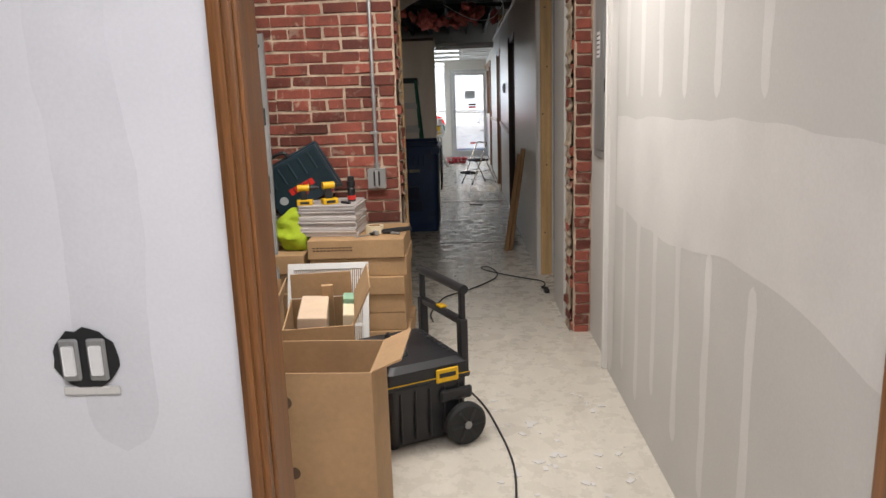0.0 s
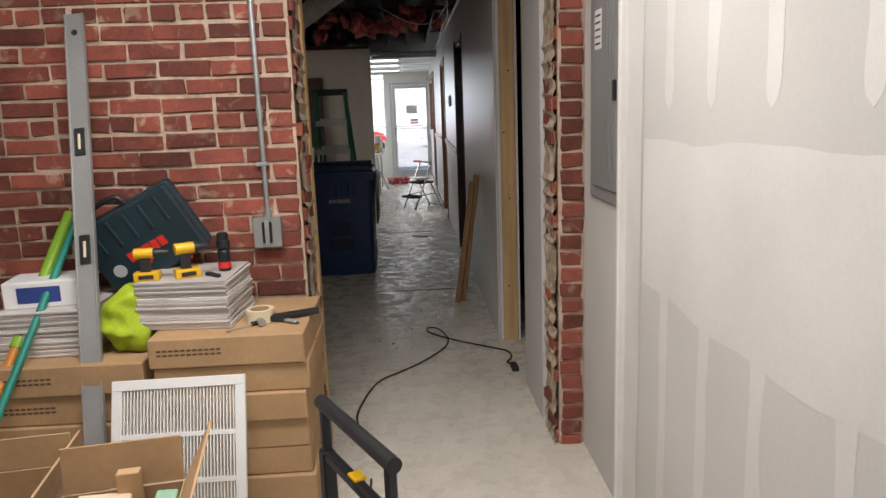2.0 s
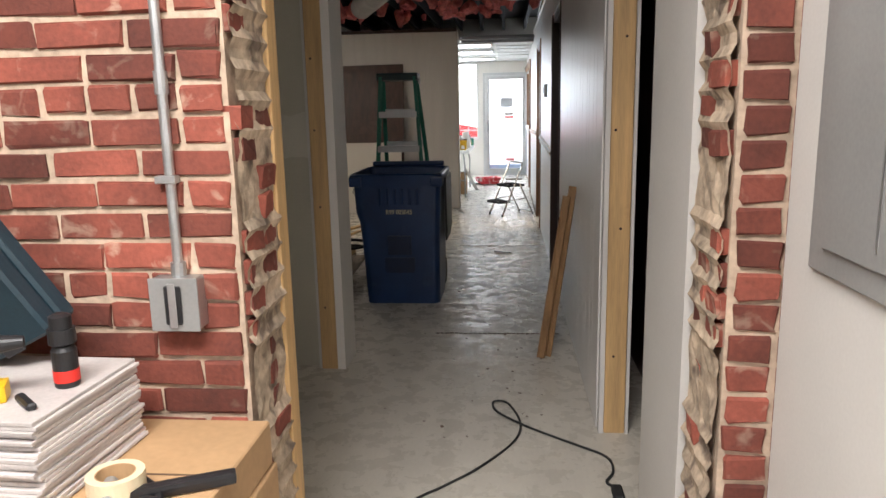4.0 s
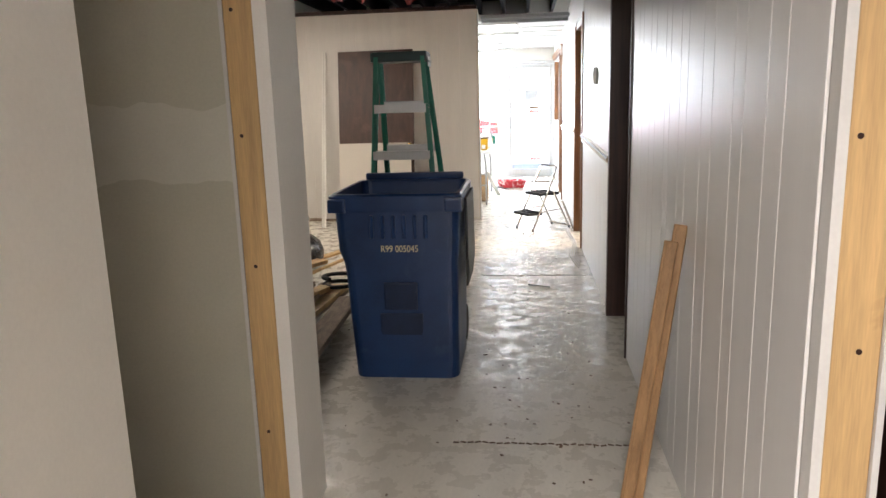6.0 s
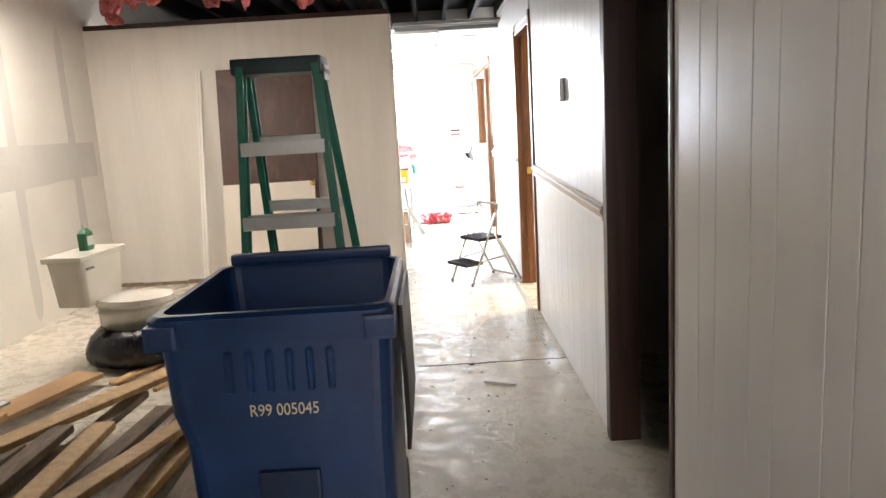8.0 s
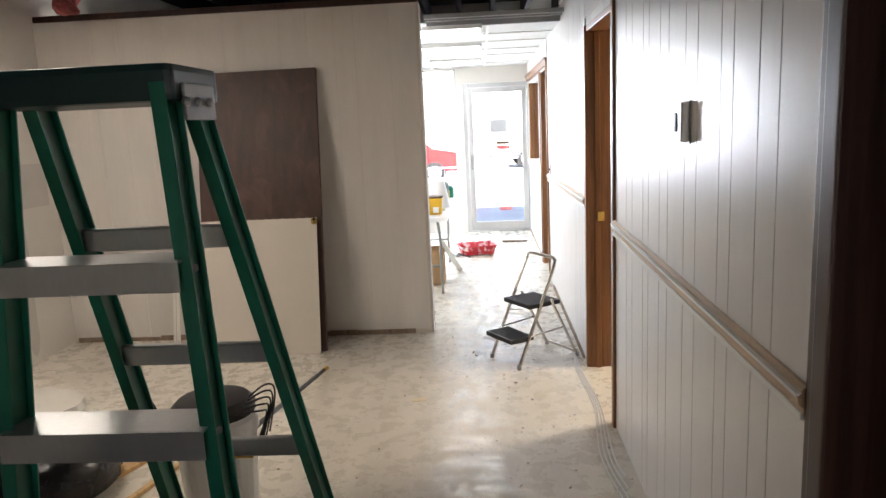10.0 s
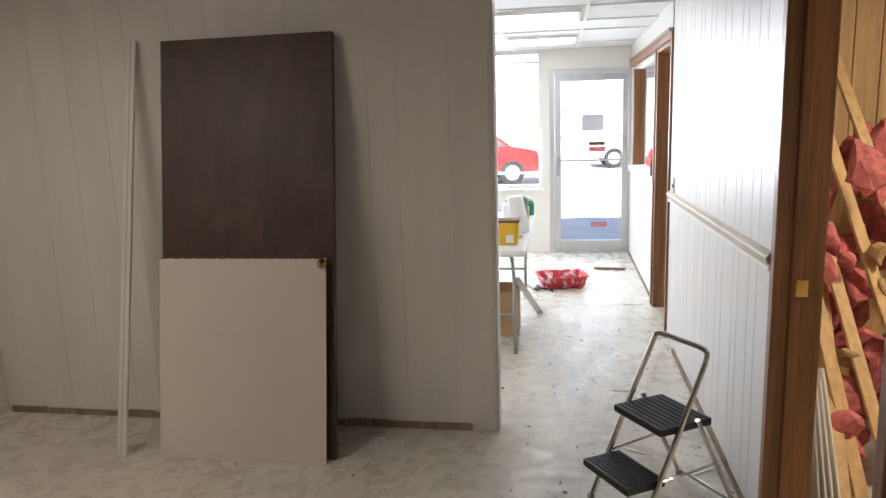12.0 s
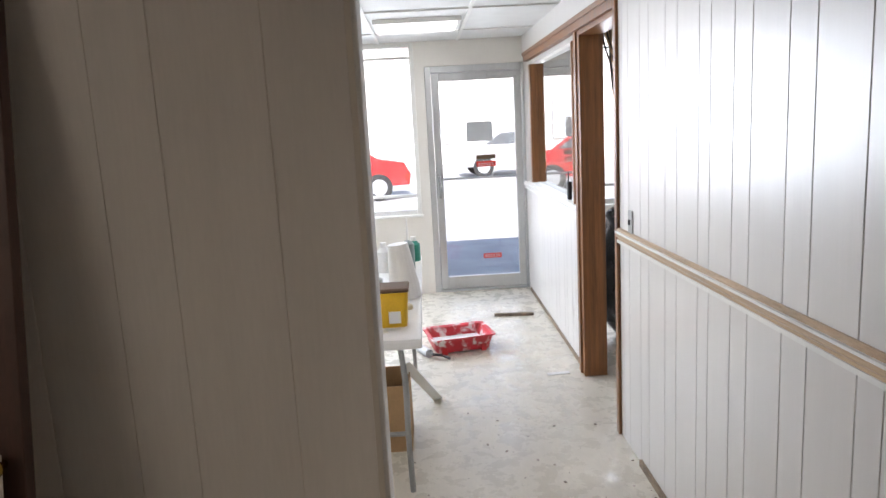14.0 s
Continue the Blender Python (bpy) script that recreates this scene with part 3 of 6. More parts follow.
def rail(y0, y1, x, z, material, label, z_far=None):
    o = thing("chair_rail", pose(0, 0, 0), label, "chair rail", "chair rails")
    prof = [(0, -0.034), (-0.008, -0.034), (-0.012, -0.026), (-0.012, -0.012), (-0.022, -0.004), (-0.024, 0.012), (-0.016, 0.02), (-0.016, 0.028), (-0.008, 0.034), (0, 0.034)]
    part("moulding", loft(bmesh.new(), [[(x + a, y0, z + b) for a, b in prof], [(x + a, y1, (z_far or z) + b) for a, b in prof]]), material, o)
    for b0, b1, dx in ((-0.036, -0.022, 0.016), (0.012, 0.020, 0.0265)):
        part("bead", loft(bmesh.new(), [[(x - d, yy, zz + b) for d, b in ((0.001, b0), (dx, b0), (dx, b1), (0.001, b1))] for yy, zz in ((y0 + 0.002, z), (y1 - 0.002, z_far or z))]), WHITE_METAL, o, "white painted bead")
    return o


TAN_RAIL = mat("half_stripped_rail", (0.52, 0.36, 0.22), 0.35, vary=0.2, bump=0.05, scale=6, stretch=(1, 0.4, 6))
rail(10.532, 12.605, RX - 0.003, 0.995, TAN_RAIL, "brown and white wooden rail along glossy panelling", 1.04)
rail(13.582, 16.038, RX - 0.003, 1.05, TAN_RAIL, "brown and white wooden rail on the panelling", 1.015)
rail(16.995, 19.28, 0.952, 0.985, WHITE_METAL, "pale wooden rail under the interior window")

# interior window
o = thing("window_interior", pose(0, 0, 0), "interior window with oak sides and clear glass", "window")
o["kind"] = "structure"
for r in ((0.94, 1.07, 18.83, 18.9, 1.02, 2.03), (0.94, 1.07, 17.12, 17.16, 1.02, 2.03)):
    part("window_frame", bx(*r, 0.005), OAK, o)
part("window_sill", bx(0.925, 1.09, 16.995, 19.0, 1.021, 1.04, 0.004), WHITE_METAL, o)
g = part("pane", bx(1.0, 1.005, 17.16, 18.83, 1.04, 2.03), GLASS, o)
g.visible_shadow = False
bm = bmesh.new()
box(bm, 0.95, 0.975, 17.36, 17.4, 1.041, 1.16, 0.004)
cyl(bm, (0.957, 17.38, 1.16), (0.957, 17.38, 1.22), 0.004, n=8)
o = thing("handheld_radio", pose(0, 0, 0), "small black radio on the window sill", "radio")
part("body", bm, BLACK_PLASTIC, o)

# shop front door and window
o = thing("door_front", pose(0, 0, 0), "aluminium framed glass shop door, closed", "door")
o["kind"] = "structure"
for r in ((0.06, 0.115, 19.31, 19.41, 0, 2.088), (0.935, 0.988, 19.31, 19.41, 0, 2.088), (0.115, 0.935, 19.31, 19.41, 2.03, 2.088), (0.115, 0.935, 19.30, 19.42, 0.0, 0.018)):
    part("door_frame", bx(*r, 0.004), ALU, o)
for r in ((0.119, 0.185, 19.33, 19.38, 0.02, 2.026), (0.868, 0.931, 19.33, 19.38, 0.02, 2.026)):
    part("stile", bx(*r, 0.004), ALU, o)
for r in ((0.185, 0.868, 19.332, 19.378, 0.02, 0.14), (0.185, 0.868, 19.332, 19.378, 1.955, 2.026)):
    part("rail", bx(*r, 0.004), ALU, o)
g = part("pane", bx(0.185, 0.868, 19.352, 19.358, 0.14, 1.955), GLASS, o)
g.visible_shadow = False
part("push_bar", cyl(bmesh.new(), (0.185, 19.30, 1.07), (0.868, 19.30, 1.07), 0.011), ALU, o)
bm = bmesh.new()
tube(bm, [(0.15, 19.33, 0.9), (0.15, 19.28, 0.9), (0.15, 19.28, 1.1), (0.15, 19.33, 1.1)], 0.012)
part("pull_handle", bm, GREY_METAL, o)
part("closer", bx(0.62, 0.9, 19.29, 19.329, 1.975, 2.015, 0.006), ALU, o)
part("closer_arm", bx(0.45, 0.64, 19.285, 19.289, 2.0, 2.01), ALU, o)
for nm, r, mt, lab in (("sticker", (0.42, 0.66, 1.40, 1.58), GREY_PRINT_AND_SKY, "grey notice sheet"), ("sticker", (0.50, 0.68, 1.235, 1.275), CARD_DARK, "dark sticker"),
                       ("sticker", (0.50, 0.68, 1.165, 1.215), RED_PRINT, "red warning sticker"), ("sticker", (0.53, 0.7, 0.30, 0.345), RED_PRINT, "red warning sticker")):
    s_ = part(nm, bx(r[0], r[1], 19.347, 19.3505, r[2], r[3]), mt, o, lab)
for z in (1.195, 1.18, 0.33, 0.315):
    x0 = 0.515 if z > 1 else 0.545
    part("print_bar", boxes([(x0 + 0.025 * k, x0 + 0.025 * k + 0.018, 19.3455, 19.3465, z - 0.004, z + 0.003) for k in range(6)]), PAINT_SPLASH, o)


def shop_window(name, x0, x1):
    o = thing(name, pose(0, 0, 0), "white framed shop window with clear panes", "window")
    o["kind"] = "structure"
    for r in ((x0, x0 + 0.04, 19.32, 19.40, 0.76, 2.31), (x1 - 0.04, x1, 19.32, 19.40, 0.76, 2.31), (x0 + 0.04, x1 - 0.04, 19.32, 19.40, 0.76, 0.80),
              (x0 + 0.04, x1 - 0.04, 19.32, 19.40, 2.27, 2.31), (x0 + 0.04, x1 - 0.04, 19.33, 19.39, 0.92, 0.945), (x0 + 0.04, x1 - 0.04, 19.33, 19.39, 2.17, 2.19)):
        part("window_frame", bx(*r, 0.004), WHITE_METAL, o)
    part("window_sill", bx(x0 - 0.02, x1 + 0.01, 19.25, 19.319, 0.735, 0.759, 0.004), WHITE_METAL, o)
    g = part("pane", bx(x0 + 0.04, x1 - 0.04, 19.358, 19.362, 0.80, 2.27), GLASS, o)
    g.visible_shadow = False


shop_window("window_1", -2.9, -0.03)
shop_window("window_2", 1.4, 3.2)


# drop ceiling fixtures
def troffer(m, label, diffuser, name="ceiling_light"):
    o = thing(name, m, label, "ceiling light", "ceiling lights")
    part("frame", boxes([(-0.31, 0.31, -0.31, -0.285, 0, 0.03), (-0.31, 0.31, 0.285, 0.31, 0, 0.03), (-0.31, -0.285, -0.285, 0.285, 0, 0.03), (0.285, 0.31, -0.285, 0.285, 0, 0.03)], 0.002), WHITE_METAL, o)
    part("diffuser", bx(-0.284, 0.284, -0.284, 0.284, 0.012, 0.02), diffuser, o)
    return o


for y in (15.15, 16.5, 18.15):
    troffer(pose(0.02, y, 2.278), "square lit ceiling panel in the drop ceiling", TUBE_LIGHT)
bm = bmesh.new()
for x in (-2.3, -1.7, -1.1, -0.33, 0.37):
    box(bm, x - 0.012, x + 0.012, 14.9, 19.28, 2.298, 2.309)
for y in (15.5, 16.1, 16.85, 17.5, 18.6):
    box(bm, -2.9, 0.94, y - 0.012, y + 0.012, 2.299, 2.3085)
structure("ceiling_grid", bm, WHITE_METAL, "white ceiling grid bars", "ceiling")
structure("trim_ceiling_edge", boxes([(-0.1, 0.93, 14.60, 14.63, 2.33, 2.36), (-0.1, 0.93, 14.74, 14.77, 2.33, 2.36), (-0.1, 0.93, 14.87, 14.895, 2.30, 2.40)]), GREY_METAL, "bare metal channels at the ceiling edge", "trim")
o = thing("hanging_light", pose(0.55, 9.4, 2.52, 8, -12, 10), "unlit metal light hanging from joists", "ceiling light")
part("frame", boxes([(-0.3, 0.3, -0.3, -0.26, 0, 0.08), (-0.3, 0.3, 0.26, 0.3, 0, 0.08), (-0.3, -0.26, -0.26, 0.26, 0, 0.08), (0.26, 0.3, -0.26, 0.26, 0, 0.08), (-0.02, 0.02, -0.26, 0.26, 0.01, 0.05)]), GREY_METAL, o)
part("backing", bx(-0.3, 0.3, -0.3, 0.3, 0.081, 0.09), WHITE_METAL, o)
for x in (-0.25, 0.25):
    part("hanger", cyl(bmesh.new(), (x, 0, 0.09), (x, 0, 0.63), 0.004, n=6), STEEL, o)
o = thing("big_room_fixture", pose(-2.1, 12.4, 2.53, 0, 4, 0), "long lit warm fixture under the joists", "ceiling light")
part("frame", boxes([(-0.58, 0.58, -0.3, -0.27, 0, 0.09), (-0.58, 0.58, 0.27, 0.3, 0, 0.09), (-0.58, -0.55, -0.27, 0.27, 0, 0.09), (0.55, 0.58, -0.27, 0.27, 0, 0.09)]), GREY_METAL, o)
part("diffuser", bx(-0.549, 0.549, -0.269, 0.269, 0.02, 0.03), WARM_DIFFUSER, o)
for x in (-0.45, 0.45):
    part("hanger", cyl(bmesh.new(), (x, 0, 0.09), (x, 0, 0.63), 0.004, n=6), STEEL, o)
# duct, wires and insulation overhead
o = thing("air_duct", pose(0, 0, 0), "wrapped grey air duct under dark joists", "duct")
part("duct", tube(bmesh.new(), smooth_path([(-1.2, 13.2, 2.60), (-0.8, 12.4, 2.68), (-0.35, 11.4, 2.78), (-0.1, 10.8, 2.80)], 5), 0.13, 16), DUCT, o, smooth=True)
for p in ((-0.5, 11.73), (-0.2, 11.05)):
    part("strap", bx(p[0] - 0.01, p[0] + 0.01, p[1] - 0.14, p[1] + 0.14, 2.88, 2.93), STEEL, o)


def tuft(bm, c, r, n=16):
    for k in range(n):
        q = Vector(c) + Vector((rnd.gauss(0, r), rnd.gauss(0, r), rnd.gauss(0, r * 0.45)))
        m = Matrix.Translation(q) @ Euler((rnd.random() * 3, rnd.random() * 3, rnd.random() * 3)).to_matrix().to_4x4() @ Matrix.Diagonal((1, 0.7, 0.45, 1))
        v = bmesh.ops.create_icosphere(bm, subdivisions=2, radius=r * rnd.uniform(0.4, 0.8), matrix=m)["verts"]
        for w in v:
            w.co += Vector(noise.noise_vector(w.co * 14)) * r * 0.25


bm = bmesh.new()
for x, y in ((-2.6, 14.0), (-2.1, 13.8), (-1.5, 14.1), (-0.9, 13.9), (-0.3, 14.2), (0.3, 14.3), (0.55, 13.2), (-1.9, 12.6)):
    tuft(bm, (x, y + 0.25, 2.74), 0.17, 12)
tagged(part("ceiling_insulation", bm, PINK), "torn pink insulation between dark joists", "insulation", "", "stuff")
o = thing("ceiling_wires", pose(0, 0, 0), "loose pale cables looping under the joists", "cable")
part("cable", tube(bmesh.new(), smooth_path([(-0.6, 12.0, 2.88), (-0.1, 11.2, 2.72), (0.4, 10.8, 2.66), (0.7, 10.6, 2.75), (0.85, 10.3, 2.5)]), 0.006, 6), WHITE_PLASTIC, o)
part("cable", tube(bmesh.new(), smooth_path([(0.1, 13.2, 2.86), (0.5, 12.8, 2.6), (0.8, 12.4, 2.55), (0.95, 12.0, 2.7)]), 0.006, 6), WHITE_PLASTIC, o)
part("cable", tube(bmesh.new(), smooth_path([(0.85, 10.3, 2.5), (0.9, 11.2, 2.46), (0.9, 12.2, 2.46), (0.92, 13.4, 2.47)]), 0.006, 6), WHITE_PLASTIC, o)

# outside
structure("road_edge", bx(-30, 30, 22.4, 22.6, -0.3, -0.03), PAVING, "pale concrete kerb", "kerb")
o = thing("building", pose(0, 0, 0), "pale sunlit low building across the street", "building")
part("wall", bx(-26, 26, 44, 52, -0.2, 7.5), FACADE, o)
part("roof", bx(-26.3, 26.3, 43.8, 52.2, 7.5, 7.8), PAVING, o)
for k in range(9):
    x = -22 + 5.2 * k
    # pane colour is pale grey to paint in the sky's reflection
    w = part("window", bx(x, x + 2.6, 43.93, 43.99, 0.8, 2.8), GREY_PRINT_AND_SKY, o)
    part("frame", boxes([(x - 0.1, x, 43.9, 43.99, 0.7, 2.9), (x + 2.6, x + 2.7, 43.9, 43.99, 0.7, 2.9), (x, x + 2.6, 43.9, 43.99, 2.8, 2.9), (x, x + 2.6, 43.9, 43.99, 0.7, 0.8)]), WHITE_METAL, w)


def car(m, paint, label):
    o = thing("car", m, label, "car", "parked cars")
    prof = [(-2.1, 0.35), (-2.15, 0.7), (-2.0, 0.95), (-1.45, 1.02), (-0.8, 1.45), (0.75, 1.48), (1.35, 1.02), (2.0, 0.9), (2.15, 0.6), (2.1, 0.35)]
    bm = loft(bmesh.new(), [[(a, y, b if abs(y) < 0.8 or b < 1.1 else b - 0.03) for a, b in prof] for y in (-0.85, -0.7, 0.7, 0.85)])
    part("body", bm, paint, o)
    for y in (-0.86, 0.86):
        bm = bmesh.new()
        loft(bm, [[(-1.3, y, 1.03), (-0.75, y, 1.38), (0.7, y, 1.40), (1.2, y, 1.03)], [(-1.3, y * 0.98, 1.03), (-0.75, y * 0.98, 1.38), (0.7, y * 0.98, 1.40), (1.2, y * 0.98, 1.03)]])
        part("side_window", bm, DARK_GLASS, o)
        for x in (-1.35, 1.35):
            wh = part("wheel", cyl(bmesh.new(), (x, y * 0.8, 0.33), (x, y * 1.02, 0.33), 0.33, n=24), RUBBER, o)
            part("rim", cyl(bmesh.new(), (x, y * 1.0, 0.33), (x, y * 1.035, 0.33), 0.2, n=16), ALU, wh)


car(pose(-2.6, 30.5, -0.2, 0, 0, 12), CAR_RED, "red saloon car parked across the road")
car(pose(3.2, 36.5, -0.2, 0, 0, 4), CAR_WHITE, "silver saloon car parked far across the road")


# ---- things of the back room ----
ROOM = BACK


def carton(m, w, d, h, label, group, printed=True):
    o = thing("carton", m, label, "cardboard box", group)
    part("body", bx(0, w, 0, d, 0, h, 0.004), CARDBOARD, o)
    part("flap_seam", bx(0.0, w, d * 0.5 - 0.003, d * 0.5 + 0.003, h, h + 0.001), CARD_DARK, o)
    if printed:
        for k in range(2):
            part("print_bar", boxes([(0.03 + 0.021 * j, 0.03 + 0.021 * j + 0.016, -0.0012, -0.0002, h * 0.42 + 0.016 * k, h * 0.42 + 0.016 * k + 0.007) for j in range(11)]), CARD_DARK, o)
    return o


z = 0.0
for k in range(7):
    h = 0.107 if k % 3 else 0.111
    carton(pose(-0.635 + rnd.uniform(-0.012, 0.012), 4.885 + rnd.uniform(-0.01, 0.012), z, 0, 0, rnd.uniform(-1, 1)), 0.55, 0.52, h - 0.002, "flat brown carton in a tall stack by brick", "cartons in the right stack", k > 2)
    z += h
TOP_R = z
z = 0.0
for k in range(6):
    carton(pose(-1.25 + rnd.uniform(-0.015, 0.015), 4.90 + rnd.uniform(-0.01, 0.012), z, 0, 0, rnd.uniform(-1, 1)), 0.58, 0.50, 0.111, "flat brown carton in a lower stack", "cartons in the left stack")
    z += 0.113
TOP_L = z


def tile_stack(m, n, w, d, label, pieces):
    o = thing("tile_stack", m, label, "tile stack", "tile stacks")
    me = mesh_of("tile", bx(0, w, 0, d, 0, 0.0082, 0.0012), TILE)
    for k in range(n):
        t = new("tile", me)
        t.parent = o
        t.matrix_basis = pose(rnd.uniform(-0.006, 0.006), rnd.uniform(-0.006, 0.006), k * 0.0086, 0, 0, rnd.uniform(-1.2, 1.2))
    return o


tile_stack(pose(-0.70, 5.0, TOP_R, 0, 0, -3), 21, 0.335, 0.335, "stack of pale ceramic tiles on cartons", 21)
tile_stack(pose(-1.22, 5.0, TOP_L, 0, 0, 2), 20, 0.335, 0.335, "stack of dusty ceramic tiles on cartons", 20)
TS = TOP_R + 21 * 0.0086
o = thing("tile_box", pose(-1.2, 5.05, TOP_L + 20 * 0.0086, 0, 0, 8), "white and blue small box on tiles", "box")
part("body", bx(0, 0.26, 0, 0.18, 0, 0.1, 0.004), WHITE_PLASTIC, o)
part("blue_label", bx(0.05, 0.2, -0.0015, -0.0003, 0.02, 0.08), BLUE_PRINT, o)

# blue tool case leaning on the bricks
o = thing("tool_case", pose(-0.865, 5.30, TS - 0.10, 12, -27, 0), "dark blue plastic tool case leaning on brick", "tool case")
part("shell", bx(0, 0.42, 0, 0.055, 0, 0.30, 0.02, None, 3), CASE_BLUE, o, smooth=False)
part("lid", bx(0.003, 0.417, -0.058, -0.003, 0.003, 0.297, 0.02, None, 3), CASE_BLUE, o)
for k in range(5):
    part("rib", bx(0.07 + 0.07 * k, 0.085 + 0.07 * k, -0.063, -0.056, 0.17, 0.28, 0.003), CASE_BLUE, o)
bm = bmesh.new()
tube(bm, smooth_path([(0.10, 0, 0.298), (0.11, 0, 0.335), (0.16, 0, 0.345), (0.22, 0, 0.335), (0.23, 0, 0.298)], 4), 0.011)
part("handle", bm, BLACK_PLASTIC, o)
for k in range(5):
    part("logo_block", bx(0.135 + 0.034 * k, 0.163 + 0.034 * k, -0.0605, -0.0585, 0.095, 0.135, 0.0), RED_PRINT, o)
part("logo_ring", cyl(bmesh.new(), (0.075, -0.0605, 0.09), (0.075, -0.0585, 0.09), 0.026, n=20), GREY_PRINT_AND_SKY, o)
for x in (0.12, 0.3):
    part("latch", bx(x, x + 0.05, -0.066, -0.057, 0.0, 0.03, 0.003), BLACK_PLASTIC, o)


def drill(m, label):
    o = thing("cordless_drill", m, label, "drill", "cordless drills")
    bm = cyl(bmesh.new(), (-0.06, 0, 0.16), (0.03, 0, 0.16), 0.032)
    part("motor_body", bm, YELLOW, o)
    part("chuck", cyl(bmesh.new(), (0.046, 0, 0.16), (0.10, 0, 0.16), 0.026, 0.016), BLACK_PLASTIC, o)
    part("grip", bx(-0.04, 0.01, -0.018, 0.018, 0.045, 0.14, 0.01, None, 2), BLACK_PLASTIC, o)
    part("trigger", bx(0.01, 0.022, -0.01, 0.01, 0.1, 0.13, 0.004), RED, o)
    part("battery", bx(-0.07, 0.05, -0.037, 0.037, 0.0, 0.05, 0.008, None, 2), YELLOW, o)
    part("battery_face", bx(-0.045, 0.025, -0.0395, -0.0372, 0.012, 0.035), BLACK_PLASTIC, o)
    part("collar", cyl(bmesh.new(), (0.03, 0, 0.16), (0.046, 0, 0.16), 0.031), BLACK_PLASTIC, o)


drill(pose(-0.66, 5.055, TS, 0, 0, 8) @ Matrix.Diagonal((0.75, 0.75, 0.62, 1)), "yellow and black cordless drill on tiles")
drill(pose(-0.52, 5.075, TS, 0, 0, 28) @ Matrix.Diagonal((0.75, 0.75, 0.68, 1)), "yellow and black cordless driver on tiles")
o = thing("spray_bottle", pose(-0.41, 5.16, TS), "small black bottle with red label", "bottle")
part("body", lathe(bmesh.new(), [(0.022, 0), (0.024, 0.004), (0.024, 0.075), (0.019, 0.085), (0.026, 0.09), (0.026, 0.12)]), BLACK_PLASTIC, o, smooth=False)
part("cap", lathe(bmesh.new(), [(0.021, 0.12), (0.021, 0.145), (0.012, 0.15)]), BLACK_PLASTIC, o)
part("label_band", lathe(bmesh.new(), [(0.0246, 0.012), (0.0246, 0.036)]), RED_PRINT, o)
o = thing("knife", pose(-0.43, 5.06, TS, 0, 0, -40), "small black folding knife on tiles", "knife")
part("body", bx(-0.04, 0.04, -0.009, 0.009, 0, 0.014, 0.004), BLACK_PLASTIC, o)
o = thing("masking_tape", pose(-0.27, 5.06, TOP_R), "roll of cream masking tape on a carton", "tape")
part("roll", lathe(bmesh.new(), [(0.037, 0), (0.053, 0), (0.053, 0.048), (0.037, 0.048), (0.037, 0.0)], 28), TAPE, o)
part("core", lathe(bmesh.new(), [(0.0345, 0.0005), (0.0368, 0.0005), (0.0368, 0.0475), (0.0345, 0.0475), (0.0345, 0.0005)], 28), CARDBOARD, o)
o = thing("hammer", pose(-0.15, 5.08, TOP_R + 0.012, 0, 0, 25), "black gripped hammer on a carton", "hammer")
part("handle", bx(-0.13, 0.1, -0.014, 0.014, -0.011, 0.014, 0.009, None, 2), BLACK_PLASTIC, o)
part("head", cyl(bmesh.new(), (-0.13, -0.05, 0.003), (-0.13, 0.06, 0.003), 0.014), GREY_METAL, o)
o = thing("pliers", pose(-0.17, 5.03, TOP_R + 0.008, 0, 0, -35), "black handled pliers on a carton", "pliers")
part("grip", tube(bmesh.new(), smooth_path([(0, 0, 0), (-0.05, 0.018, 0), (-0.12, 0.022, 0)]), 0.008), BLACK_PLASTIC, o)
part("grip", tube(bmesh.new(), smooth_path([(0, 0, 0), (-0.05, -0.018, 0), (-0.12, -0.022, 0)]), 0.008), BLACK_PLASTIC, o)
part("jaw", bx(0, 0.06, -0.012, 0.012, -0.006, 0.006, 0.004), GREY_METAL, o)
o = thing("screwdriver", pose(-0.32, 4.97, TOP_R + 0.008, 0, 0, 40), "thin black screwdriver on a carton", "screwdriver")
part("shaft", cyl(bmesh.new(), (-0.06, 0, -0.003), (0.04, 0, -0.003), 0.003, n=8), STEEL, o)
part("grip", cyl(bmesh.new(), (0.04, 0, 0), (0.12, 0, 0), 0.0085, n=10), BLACK_PLASTIC, o)
# lime cloth bundle
bm = bmesh.new()
bmesh.ops.create_icosphere(bm, subdivisions=4, radius=1, matrix=Matrix.Diagonal((0.10, 0.12, 0.125, 1)))
for v in bm.verts:
    v.co += Vector(noise.noise_vector(v.co * 9)) * 0.045 + Vector(noise.noise_vector(v.co * 26)) * 0.014
    v.co.z = max(v.co.z, -0.105)
o = thing("safety_vest", pose(-0.75, 5.08, TOP_L + 0.105), "crumpled lime safety vest on cartons", "vest")
part("cloth", bm, LIME, o, smooth=True)

# aluminium level leaning on the wall
a, b = Vector((-0.79, 4.66, 0.0)), Vector((-0.97, 5.425, 1.94))
o = thing("spirit_level", between(a, b, 0, 0, 0), "long scuffed aluminium level leaning on brick", "spirit level")
L = (b - a).length
part("web", bx(-0.03, 0.03, -0.005, 0.005, 0, L), GREY_METAL, o)
part("flange", bx(-0.036, -0.03, -0.013, 0.013, 0, L, 0.002), GREY_METAL, o)
part("flange", bx(0.03, 0.036, -0.013, 0.013, 0, L, 0.002), GREY_METAL, o)
